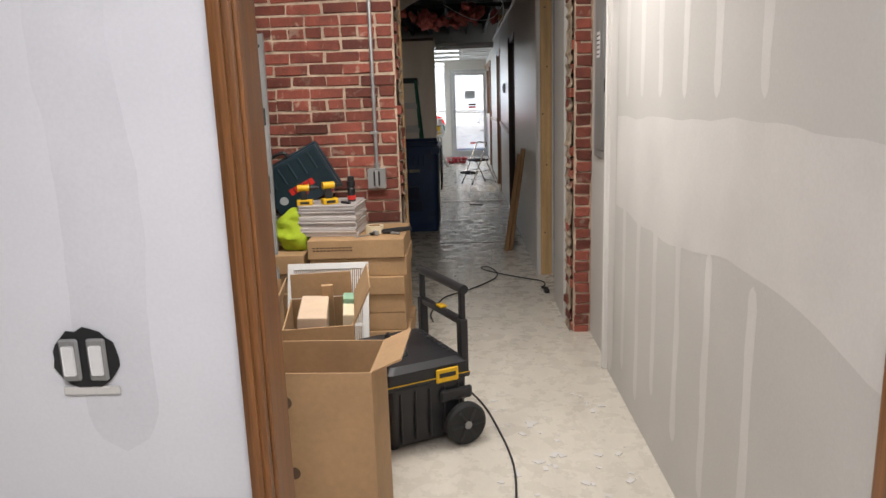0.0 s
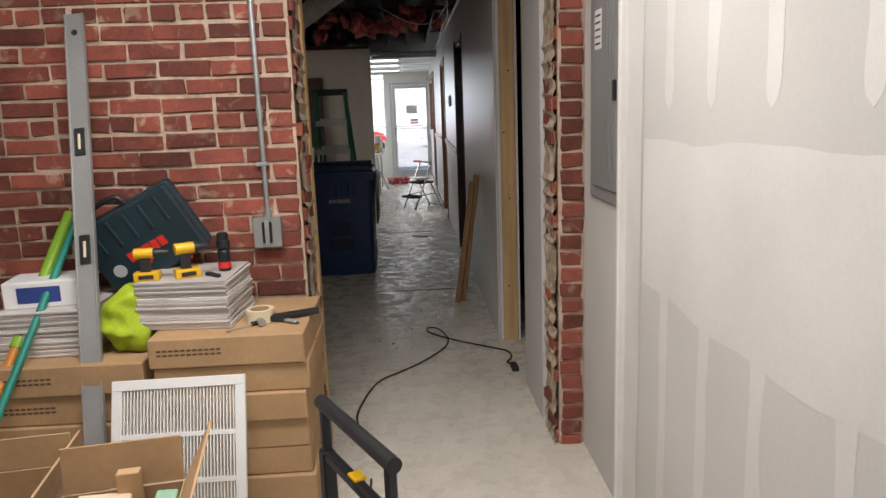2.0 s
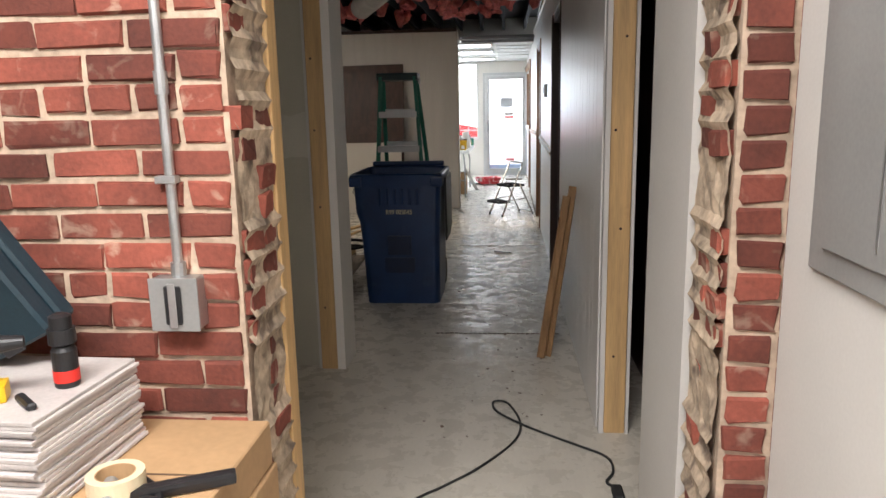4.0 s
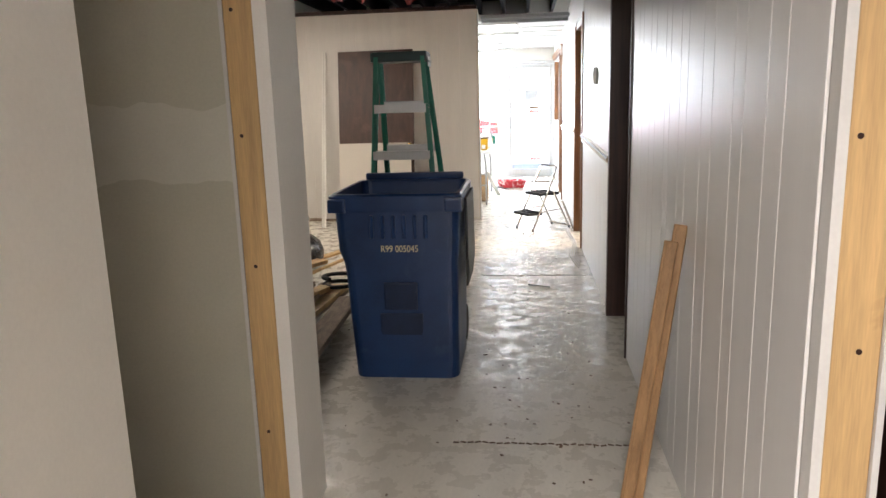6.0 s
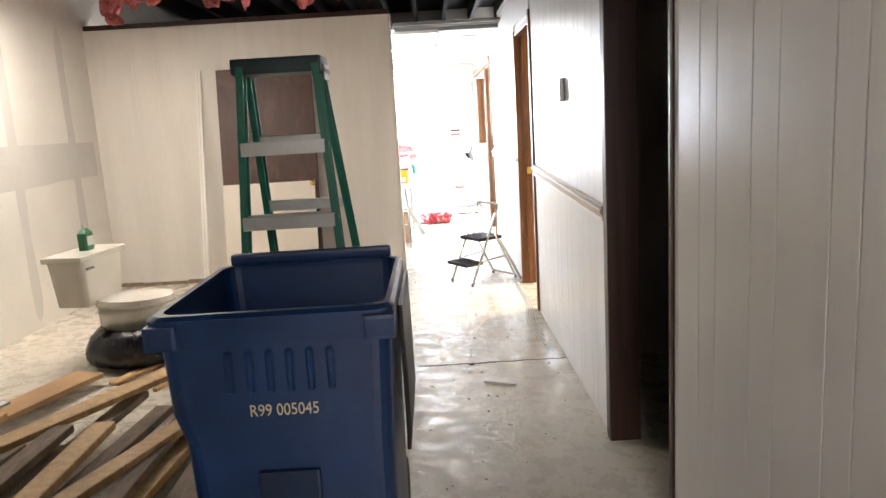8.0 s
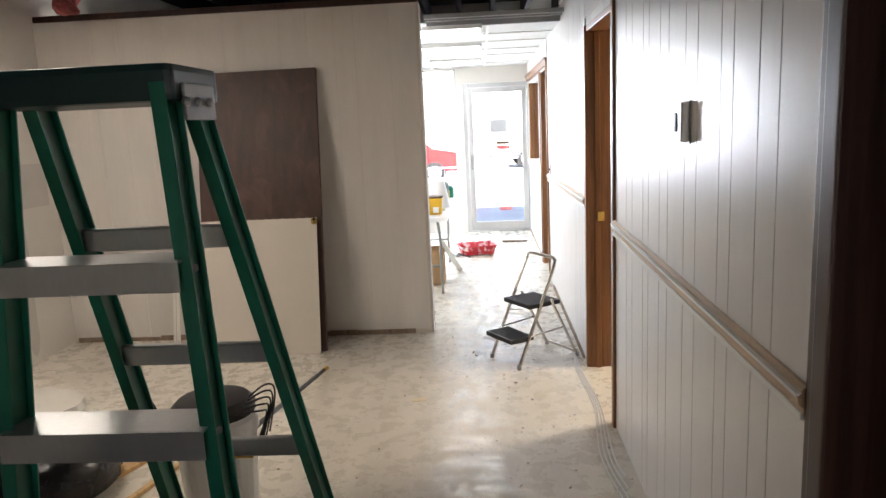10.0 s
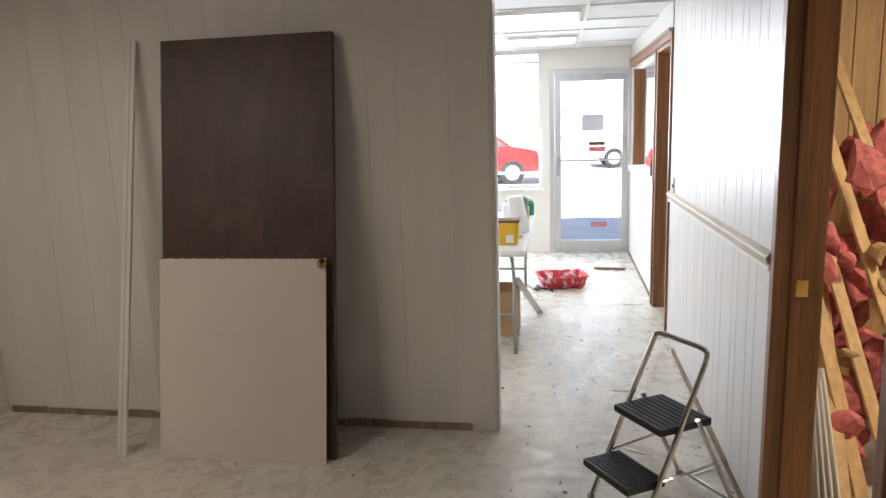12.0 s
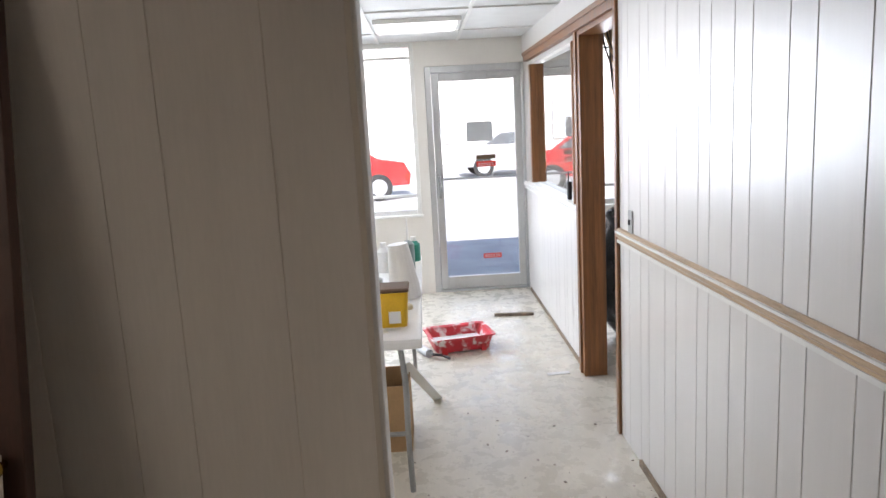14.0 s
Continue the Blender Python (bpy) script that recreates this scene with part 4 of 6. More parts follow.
for z in (0.32, L * 0.52, L * 0.72):
    w = part("vial_window", bx(-0.02, 0.02, -0.009, -0.0055, z, z + 0.11, 0.003), BLACK_PLASTIC, o)
    part("vial", cyl(bmesh.new(), (0, -0.011, z + 0.025), (0, -0.011, z + 0.085), 0.005), TAPE, w)
for z in (0.12, L - 0.08):
    part("hang_hole", cyl(bmesh.new(), (0, -0.007, z), (0, -0.0051, z), 0.012), BLACK_PLASTIC, o)


def pole(name, a, b, r, segs, label, cat="pole"):
    a, b = Vector(a), Vector(b)
    o = thing(name, pose(0, 0, 0), label, cat)
    for t0, t1, mt, rr in segs:
        part("section", cyl(bmesh.new(), a.lerp(b, t0), a.lerp(b, t1), r * rr, n=12), mt, o)


ORANGE = mat("orange_paint", (0.6, 0.22, 0.02), 0.45, vary=0.1)
LIME_PAINT = mat("lime_paint", (0.22, 0.42, 0.02), 0.45, vary=0.1)
pole("broom_pole", (-1.22, 4.3, 0.01), (-0.98, 5.40, 1.27), 0.014, [(0, 0.93, TEAL, 1), (0.93, 1, YELLOW, 1.15)], "teal broom pole with yellow tip")
pole("roller_pole", (-1.27, 4.35, 0.01), (-1.07, 5.38, 1.16), 0.018, [(0, 0.62, ORANGE, 0.9), (0.62, 1, LIME_PAINT, 1.2)], "orange and lime roller pole leaning")
o = thing("leaning_timber", pose(0, 0, 0), "dark old timber leaning on the brick wall", "timber")
part("timber", bx(-0.05, 0.05, -0.03, 0.03, 0, 2.35, 0.004, between((-1.45, 4.9, 0), (-1.33, 5.39, 2.3), 0, 0)), DARK_WOOD, o)
o = thing("plywood_sheet", pose(0, 0, 0), "pale pine board leaning beside cartons", "board")
part("board", bx(-0.1, 0.1, -0.01, 0.01, 0, 1.05, 0.003, between((-1.08, 3.75, 0), (-1.15, 3.95, 1.0), 0, 0)), PINE, o)
o = thing("leaning_batten", pose(0, 0, 0), "brown wooden batten leaning in the corner", "batten")
part("batten", bx(-0.04, 0.04, -0.02, 0.02, 0, 2.3, 0.003, between((-1.42, 4.3, 0), (-1.28, 5.0, 2.2), 0, 0)), LUMBER, o)

# white vent grille leaning on the cartons
o = thing("vent_grille", between((-0.5, 4.56, 0.0), (-0.505, 4.80, 0.66), 0, 0, 0), "white metal return air grille leaning on cartons", "vent grille")
part("frame", boxes([(-0.225, 0.225, -0.01, 0.012, 0, 0.035), (-0.225, 0.225, -0.01, 0.012, 0.655, 0.69), (-0.225, -0.19, -0.01, 0.012, 0.035, 0.655), (0.19, 0.225, -0.01, 0.012, 0.035, 0.655)], 0.002), WHITE_METAL, o)
for z in (0.19, 0.345, 0.5):
    part("cross_bar", bx(-0.19, 0.19, -0.006, 0.01, z - 0.008, z + 0.008), WHITE_METAL, o)
me = mesh_of("slat", bx(-0.0022, 0.0022, -0.004, 0.010, 0.036, 0.654), WHITE_METAL)
for k in range(34):
    s_ = new("slat", me)
    s_.parent = o
    s_.matrix_basis = pose(-0.184 + 0.01115 * k, 0, 0, 0, 0, 0)


def open_carton(m, w, d, h, flaps, label):
    o = thing("open_carton", m, label, "cardboard box", "open cartons")
    for r in ((0, w, 0, 0.006, 0, h), (0, w, d - 0.006, d, 0, h), (0, 0.006, 0.0062, d - 0.0062, 0, h), (w - 0.006, w, 0.0062, d - 0.0062, 0, h)):
        part("side", bx(*r, 0.001), CARDBOARD, o)
    part("base", bx(0.0062, w - 0.0062, 0.0062, d - 0.0062, 0, 0.006), CARDBOARD, o)
    for side, length, ang in flaps:
        if side in 'ns':
            y = d if side == 'n' else 0
            mm = pose(w / 2, y, h, ang if side == 's' else -ang, 0, 0)
            part("flap", bx(-w / 2 + 0.004, w / 2 - 0.004, -0.003, 0.003, 0.002, length, 0.001), CARDBOARD, o, m=mm)
        else:
            x = w if side == 'e' else 0
            mm = pose(x, d / 2, h, 0, ang if side == 'e' else -ang, 0)
            part("flap", bx(-0.003, 0.003, -d / 2 + 0.004, d / 2 - 0.004, 0.002, length, 0.001), CARDBOARD, o, m=mm)
    return o


o = open_carton(pose(-0.66, 2.98, 0, 0, 0, -2), 0.63, 0.30, 0.73, [('e', 0.10, 66)], "large open brown carton with bent flaps")
for x, z in ((0.36, 0.635), (0.37, 0.40)):
    part("hand_hole", cyl(bmesh.new(), (x, -0.0015, z), (x, -0.0003, z), 0.021, n=12), CARD_DARK, o)
open_carton(pose(-0.99, 3.48, 0, 0, 0, 8), 0.46, 0.76, 0.60, [('e', 0.10, 14), ('w', 0.12, 20), ('n', 0.09, 3)], "long open brown carton with green foam inside")
PALE_GREEN = mat("pale_green_foam", (0.25, 0.42, 0.28), 0.8)
o = thing("foam_block", pose(-0.95, 3.62, 0.007, 0, 0, 8), "pale green foam block inside the large carton", "foam")
part("block", bx(0, 0.2, 0, 0.32, 0, 0.55, 0.006), PALE_GREEN, o)
o = thing("carton_filler", pose(-0.60, 3.02, 0.007, 0, 0, -2), "cardboard sheets standing inside the open carton", "cardboard")
part("sheet", bx(0, 0.30, 0.08, 0.088, 0, 0.38, 0.001), CARDBOARD, o)
part("sheet", bx(0.02, 0.34, 0.20, 0.208, 0, 0.42, 0.001), CARDBOARD, o)
SMALL = pose(-0.452, 3.55, 0, 0, 0, 9)
o = open_carton(SMALL, 0.275, 0.44, 0.675, [('e', 0.16, 26), ('n', 0.11, 6)], "open brown carton holding paper scraps")
part("score_line", bx(0.004, 0.271, -0.0012, -0.0002, 0.555, 0.558), CARD_DARK, o)
part("torn_tape", bx(0.115, 0.145, -0.0016, -0.0003, 0.55, 0.562), TAPE, o)
o = thing("paper_bundle", SMALL @ pose(0.02, 0.04, 0.007, 0, 3, 0), "cream paper bundle standing in a carton", "paper")
part("paper_block", bx(0, 0.115, 0, 0.33, 0, 0.70, 0.004), mat("cream_paper", (0.62, 0.47, 0.33), 0.85, vary=0.08), o)
o = thing("foam_strip", SMALL @ pose(0.185, 0.05, 0.007, 0, 4, 0), "cream strip with pale green end in a carton", "foam")
part("strip", bx(0, 0.045, 0, 0.16, 0, 0.70, 0.003), TAPE, o)
part("green_end", bx(0, 0.045, 0.162, 0.26, 0, 0.72, 0.003), PALE_GREEN, o)
o = thing("carton_insert", SMALL @ pose(0.14, 0.36, 0.007, 0, 0, 0), "folded cardboard insert standing in a carton", "cardboard")
part("sheet", bx(0, 0.05, 0, 0.03, 0, 0.74, 0.002), CARDBOARD, o)

# wheeled tool box
o = thing("rolling_toolbox", pose(-0.085, 3.80, 0, 0, 0, 28), "black rolling tool box with yellow latches", "tool box")
part("tub", loft(bmesh.new(), [rrect(0.02, 0.38, 0.02, 0.46, 0.03, 0.03), rrect(0.0, 0.385, 0.0, 0.48, 0.30, 0.03)]), BLACK_PLASTIC, o)
part("foot", bx(0.02, 0.06, 0.05, 0.43, 0.0, 0.035, 0.006), BLACK_PLASTIC, o)
for k in range(5):
    part("rib", bx(0.05 + 0.07 * k, 0.06 + 0.07 * k, -0.004, 0.012, 0.05, 0.28, 0.003), BLACK_PLASTIC, o)
part("rim", bx(-0.012, 0.395, -0.012, 0.492, 0.30, 0.325, 0.006), BLACK_PLASTIC, o)
part("lid", loft(bmesh.new(), [rrect(-0.01, 0.39, -0.01, 0.49, 0.326, 0.03), rrect(-0.01, 0.39, -0.01, 0.49, 0.375, 0.03), rrect(0.02, 0.36, 0.02, 0.46, 0.40, 0.03)]), BLACK_PLASTIC, o)
part("lid_seam", bx(-0.013, 0.392, -0.0135, -0.0122, 0.322, 0.326), YELLOW, o)
part("lid_handle", tube(bmesh.new(), [(0.14, 0.13, 0.40), (0.14, 0.15, 0.44), (0.14, 0.33, 0.44), (0.14, 0.35, 0.40)], 0.014), BLACK_PLASTIC, o)
part("handle_tab", bx(0.125, 0.155, 0.22, 0.26, 0.453, 0.458), YELLOW, o)
for p in ((0.27, -0.012, 0.1), (-0.012, 0.1, 0), (-0.012, 0.33, 0)):
    if p[2]:
        part("latch", bx(0.22, 0.33, -0.022, -0.0125, 0.30, 0.365, 0.005), YELLOW, o)
        part("latch_slot", bx(0.235, 0.315, -0.0235, -0.0222, 0.325, 0.345), BLACK_PLASTIC, o)
    else:
        part("latch", bx(-0.022, -0.0125, p[1], p[1] + 0.09, 0.30, 0.365, 0.005), YELLOW, o)
for k in range(7):
    part("lid_groove", bx(0.33, 0.35, 0.06 + 0.055 * k, 0.085 + 0.055 * k, 0.395, 0.405, 0.002), RUBBER, o)
for y in (0.03, 0.45):
    part("handle_post", bx(0.36, 0.40, y - 0.02, y + 0.02, 0.31, 0.56, 0.005), BLACK_PLASTIC, o)
    part("handle_post", bx(0.368, 0.394, y - 0.013, y + 0.013, 0.56, 0.70, 0.004), BLACK_PLASTIC, o)
part("handle_bar", cyl(bmesh.new(), (0.381, 0.005, 0.70), (0.381, 0.475, 0.70), 0.021), BLACK_PLASTIC, o)
part("cross_bar", bx(0.365, 0.395, 0.05, 0.43, 0.53, 0.565, 0.006), BLACK_PLASTIC, o)
part("release_button", bx(0.362, 0.398, 0.21, 0.26, 0.566, 0.575, 0.002), YELLOW, o)
for y in (-0.045, 0.485):
    w = part("wheel", lathe(bmesh.new(), [(0.05, -0.022), (0.085, -0.022), (0.098, -0.012), (0.098, 0.012), (0.085, 0.022), (0.05, 0.022)], 28), RUBBER, o, m=pose(0.345, y, 0.098, 90, 0, 0))
    for k in range(6):
        part("spoke", bx(0.015, 0.078, -0.007, 0.007, 0.022, 0.028, 0.002), BLACK_PLASTIC, w, m=pose(0, 0, 0, 0, 0, 60 * k))
        part("spoke", bx(0.015, 0.078, -0.007, 0.007, -0.028, -0.022, 0.002), BLACK_PLASTIC, w, m=pose(0, 0, 0, 0, 0, 60 * k + 30))
    part("hub", cyl(bmesh.new(), (0, 0, -0.03), (0, 0, 0.03), 0.018), GREY_METAL, w)
part("fender", bx(0.24, 0.40, -0.02, 0.0, 0.20, 0.26, 0.01), BLACK_PLASTIC, o)

# conduit and outlet on the brick
o = thing("conduit", pose(0, 0, 0), "galvanised steel conduit on the brick wall", "conduit")
part("pipe", cyl(bmesh.new(), (-0.280, 5.413, 1.11), (-0.280, 5.413, 2.74), 0.0115, n=14), STEEL, o)
part("coupling", cyl(bmesh.new(), (-0.280, 5.413, 1.105), (-0.280, 5.413, 1.14), 0.017, n=12), STEEL, o)
part("coupling", cyl(bmesh.new(), (-0.280, 5.413, 1.515), (-0.280, 5.413, 1.565), 0.015, n=12), STEEL, o)
for z in (1.32, 2.2):
    part("strap", boxes([(-0.31, -0.262, 5.398, 5.4245, z, z + 0.018)], 0.002), STEEL, o)
o = thing("outlet_box", pose(-0.280, 5.43, 1.048), "open galvanised outlet box on brick", "outlet")
part("box", bx(-0.055, 0.055, -0.052, 0.0, -0.06, 0.06, 0.004), STEEL, o)
part("cover", bx(-0.057, 0.057, -0.056, -0.0525, -0.062, 0.062, 0.001), GREY_METAL, o)
part("socket", bx(-0.02, 0.02, -0.062, -0.0565, -0.045, 0.045, 0.003), BLACK_PLASTIC, o)
part("yoke", bx(-0.009, 0.009, -0.0645, -0.0622, -0.052, 0.052, 0.001), STEEL, o)

# open outlet in the primed wall
o = thing("wall_outlet", pose(-0.60, 2.455, 0.98), "open black outlet box in white drywall", "outlet")
part("hole_plate", loft(bmesh.new(), [[(0.075 * (1 + 0.12 * noise.noise((k * 0.8, 1, 1))) * math.cos(k * 0.2618), yy_, 0.072 * (1 + 0.12 * noise.noise((k * 0.8, 5, 1))) * math.sin(k * 0.2618)) for k in range(24)] for yy_ in (-0.003, 0.0)]), RUBBER, o)
for x in (-0.032, 0.03):
    part("socket", bx(x - 0.022, x + 0.022, -0.014, -0.003, -0.05, 0.05, 0.005), GREY_METAL, o)
    part("socket_face", bx(x - 0.014, x + 0.014, -0.0165, -0.0142, -0.035, 0.035, 0.003), WHITE_PLASTIC, o)
part("torn_edge", bx(-0.06, 0.07, -0.004, -0.0005, -0.085, -0.066, 0.003), MUD, o)

# breaker panel
o = thing("breaker_panel", pose(0, 0, 0), "grey steel breaker panel, door closed", "breaker panel")
part("trim_plate", bx(1.045, 1.0595, 4.83, 5.27, 1.16, 2.05, 0.004), GREY_METAL, o)
d_ = part("door", bx(1.036, 1.0445, 4.87, 5.20, 1.21, 2.0, 0.003), GREY_METAL, o)
part("latch", bx(1.028, 1.0355, 4.885, 4.915, 1.53, 1.6, 0.002), BLACK_PLASTIC, d_)
for k in range(3):
    part("pressed_line", bx(1.0345, 1.0358, 4.93 + 0.035 * k, 4.937 + 0.035 * k, 1.24, 1.97), STEEL, d_)
part("label_sheet", bx(1.0345, 1.0357, 5.08, 5.17, 1.72, 1.86), WHITE_PLASTIC, d_)
part("print_bar", boxes([(1.0335, 1.0344, 5.09, 5.16, 1.735 + 0.025 * k, 1.742 + 0.025 * k) for k in range(5)]), CARD_DARK, d_)

# ---- corridor ----
ROOM = HERE
ROOM = BACK
o = thing("extension_cord", pose(0, 0, 0), "thin black extension cord lying on concrete", "cord")
part("cable", tube(bmesh.new(), smooth_path([(0.02, 5.7, 0.006), (0.0, 5.9, 0.006), (0.08, 6.28, 0.006), (0.22, 6.45, 0.006), (0.35, 6.6, 0.006), (0.5, 6.85, 0.006), (0.53, 7.05, 0.006), (0.47, 7.27, 0.006), (0.40, 7.28, 0.006),
                                             (0.42, 7.15, 0.012), (0.55, 7.0, 0.012), (0.68, 6.9, 0.006), (0.78, 6.82, 0.006), (0.89, 6.72, 0.006), (0.90, 6.6, 0.006), (0.86, 6.5, 0.012), (0.91, 6.45, 0.012)], 5), 0.0055, 6), RUBBER, o)
part("plug", bx(0.87, 0.91, 6.36, 6.46, 0.0, 0.03, 0.006), RUBBER, o)
o = thing("power_cord", pose(0, 0, 0), "black cord on the floor behind the tool box", "cord")
part("cable", tube(bmesh.new(), smooth_path([(0.42, 3.3, 0.006), (0.44, 3.7, 0.006), (0.38, 4.1, 0.006), (0.3, 4.4, 0.006), (0.12, 4.8, 0.006), (0.1, 5.2, 0.006)]), 0.005, 6), RUBBER, o)
ROOM = HERE
for k, (a, b) in enumerate((((0.768, 8.245, 0.0), (0.912, 8.365, 0.955)), ((0.730, 8.215, 0.0), (0.876, 8.335, 0.905)))):
    o = thing("leaning_moulding", pose(0, 0, 0), "brown wooden moulding leaning on the panelling", "moulding", "leaning mouldings")
    m_ = between(a, b, 0, 0, -25)
    part("strip", bx(-0.020, 0.020, -0.007, 0.007, 0, (Vector(b) - Vector(a)).length, 0.003, m_), MOULDING, o)
    part("bead", bx(-0.024, -0.013, -0.011, -0.0072, 0, (Vector(b) - Vector(a)).length, 0.002, m_), MOULDING, o)

# wheeled bin
o = thing("wheeled_bin", pose(-0.235, 9.35, 0, 0, 0, 0), "dark blue plastic wheeled bin, lid hanging open", "bin")
part("body", loft(bmesh.new(), [rrect(-0.25, 0.285, 0.0, 0.52, 0.0, 0.06), rrect(-0.255, 0.288, 0.0, 0.55, 0.10, 0.05), rrect(-0.29, 0.29, 0.03, 0.66, 0.58, 0.05), rrect(-0.32, 0.295, 0.035, 0.72, 0.66, 0.05), rrect(-0.335, 0.30, 0.05, 0.74, 0.86, 0.05)], False), BIN_BLUE, o)
part("base", bx(-0.24, 0.27, 0.05, 0.50, 0.001, 0.02, 0.005), BIN_BLUE, o)
part("inner_wall", loft(bmesh.new(), [rrect(-0.245, 0.27, 0.045, 0.51, 0.05, 0.06), rrect(-0.31, 0.285, 0.06, 0.70, 0.66, 0.05), rrect(-0.325, 0.29, 0.066, 0.725, 0.93, 0.05)], False), BIN_BLUE, o)
bm = bmesh.new()
outer = [rrect(-0.36, 0.315, 0.03, 0.765, z, 0.05) for z in (0.86, 0.935)]
loft(bm, outer + [rrect(-0.345, 0.305, 0.045, 0.75, 0.945, 0.05), rrect(-0.325, 0.29, 0.066, 0.725, 0.945, 0.05), rrect(-0.325, 0.29, 0.066, 0.725, 0.86, 0.05), outer[0]], False)
part("rim", bm, BIN_BLUE, o)
part("back_rim", bx(-0.31, 0.27, 0.73, 0.775, 0.945, 0.985, 0.012, None, 2), BIN_BLUE, o)
for x in (-0.355, 0.23):
    part("rim_corner", bx(x, x + 0.09, 0.015, 0.06, 0.855, 0.925, 0.012, None, 2), BIN_BLUE, o)
for k in range(6):
    part("rib", bx(-0.15 + 0.055 * k, -0.13 + 0.055 * k, 0.028, 0.05, 0.72, 0.84, 0.006), BIN_BLUE, o)
# grip and panel recesses are shallow boxes in the shaded blue
part("front_grip", bx(-0.085, 0.085, 0.006, 0.03, 0.36, 0.50, 0.008, None, 2), BIN_SHADE, o)
part("front_panel", bx(-0.11, 0.11, 0.008, 0.03, 0.06, 0.34, 0.008, None, 2), BIN_SHADE, o)
part("lid", loft(bmesh.new(), [rrect(0.312, 0.325, 0.26, 0.62, 0.42, 0.006, 2), rrect(0.317, 0.334, 0.22, 0.68, 0.5, 0.008, 2), rrect(0.317, 0.33, 0.20, 0.70, 0.9, 0.006, 2)]), BLACK_PLASTIC, o)
for x in (-0.29, 0.29):
    w = part("wheel", lathe(bmesh.new(), [(0.03, -0.025), (0.10, -0.025), (0.115, -0.01), (0.115, 0.01), (0.10, 0.025), (0.03, 0.025)], 24), RUBBER, o, m=pose(x - 0.03 * (1 if x > 0 else -1), 0.60, 0.116, 0, 90, 0))
part("axle", cyl(bmesh.new(), (-0.26, 0.60, 0.116), (0.26, 0.60, 0.116), 0.012), STEEL, o)
fc = bpy.data.curves.new("bin_number", 'FONT')
fc.body, fc.size, fc.extrude, fc.align_x = "R99 005045", 0.048, 0.001, 'CENTER'
fc.materials.append(NUMBER)
tx = new("number", fc)
tx.parent, tx.matrix_basis = o, pose(-0.0, 0.0305, 0.655, 90, 0, 0) @ Matrix.Diagonal((0.82, 1.0, 1, 1))
tagged(tx, "cream stencilled number")

# stepladder
o = thing("stepladder", pose(0, 0, 0), "green fibreglass stepladder with aluminium steps", "ladder")
TOPZ = 1.66


def ladder_x(side, z):
    return (-0.21 + 0.10 * (1 - z / TOPZ)) if side > 0 else (-0.49 - 0.10 * (1 - z / TOPZ))


for side in (-1, 1):
    for y0, y1 in ((10.22, 10.30), (11.12, 10.40)):
        a, b = (ladder_x(side, 0), y0, 0.0), (ladder_x(side, TOPZ), y1, TOPZ)
        m_ = between(a, b, 0, 0)
        ln = (Vector(b) - Vector(a)).length
        part("side_rail", boxes([(-0.013, 0.013, -0.03, -0.026, 0, ln), (-0.013, 0.013, 0.026, 0.03, 0, ln), (-0.0025, 0.0025, -0.026, 0.026, 0, ln)]), GREEN_FIBRE, o, m=m_)
        part("rubber_foot", bx(a[0] - 0.035, a[0] + 0.035, y0 - 0.04, y0 + 0.04, 0, 0.03, 0.006), RUBBER, o)
for k in range(5):
    z = 0.28 * (k + 1) - 0.02
    y = 10.22 + 0.08 * z / TOPZ
    part("step", boxes([(ladder_x(-1, z), ladder_x(1, z), y - 0.05, y + 0.045, z - 0.004, z), (ladder_x(-1, z), ladder_x(1, z), y - 0.052, y - 0.048, z - 0.05, z), (ladder_x(-1, z), ladder_x(1, z), y + 0.043, y + 0.047, z - 0.04, z)]), ALU, o)
    yb = 11.12 - 0.72 * z / TOPZ
    part("rear_bar", bx(ladder_x(-1, z), ladder_x(1, z), yb - 0.012, yb + 0.012, z - 0.025, z + 0.02, 0.003), ALU, o)
    for side in (-1, 1):
        part("rivet", ball(bmesh.new(), (ladder_x(side, z) + side * 0.006, y, z - 0.02), 0.007, u=8, v=6), STEEL, o)
part("top_cap", bx(-0.525, -0.185, 10.27, 10.47, TOPZ - 0.03, TOPZ + 0.03, 0.012, None, 2), mat("dark_green_cap", (0.008, 0.04, 0.04), 0.4), o)
part("cap_bracket", bx(-0.184, -0.178, 10.30, 10.43, TOPZ - 0.06, TOPZ + 0.0, 0.002), GREY_METAL, o)
for y in (10.3, 10.35, 10.4):
    part("rivet", ball(bmesh.new(), (-0.177, y, TOPZ - 0.03), 0.008, u=8, v=6), STEEL, o)
for side in (-1, 1):
    part("spreader", tube(bmesh.new(), [(ladder_x(side, 0.5), 10.25, 0.5), (ladder_x(side, 0.5), 10.58, 0.57), (ladder_x(side, 0.5), 10.9, 0.52)], 0.009, 6), ALU, o)

# thermostat and switches
o = thing("thermostat", pose(RX - 0.004, 11.42, 1.545), "small grey thermostat on white panelling", "thermostat")
part("body", bx(-0.03, -0.0045, -0.045, 0.04, -0.06, 0.06, 0.004), ALU, o)
part("face", bx(-0.034, -0.0305, -0.005, 0.025, -0.03, 0.03, 0.002), BLACK_PLASTIC, o)
# added grey rim, standing in for the body's shadow on the panelling
part("plate", bx(-0.004, 0, -0.05, 0.045, -0.065, 0.065), GREY_METAL, o)
o = thing("light_switch", pose(RX - 0.004, 15.85, 1.1), "bare dark switch box in the panelling", "switch")
part("box", bx(-0.006, 0, -0.03, 0.03, -0.055, 0.055, 0.002), GREY_METAL, o)
part("toggle", bx(-0.014, -0.0062, -0.006, 0.006, -0.012, 0.012, 0.002), BLACK_PLASTIC, o)

# ---- big room ----
brd = random.Random(11)


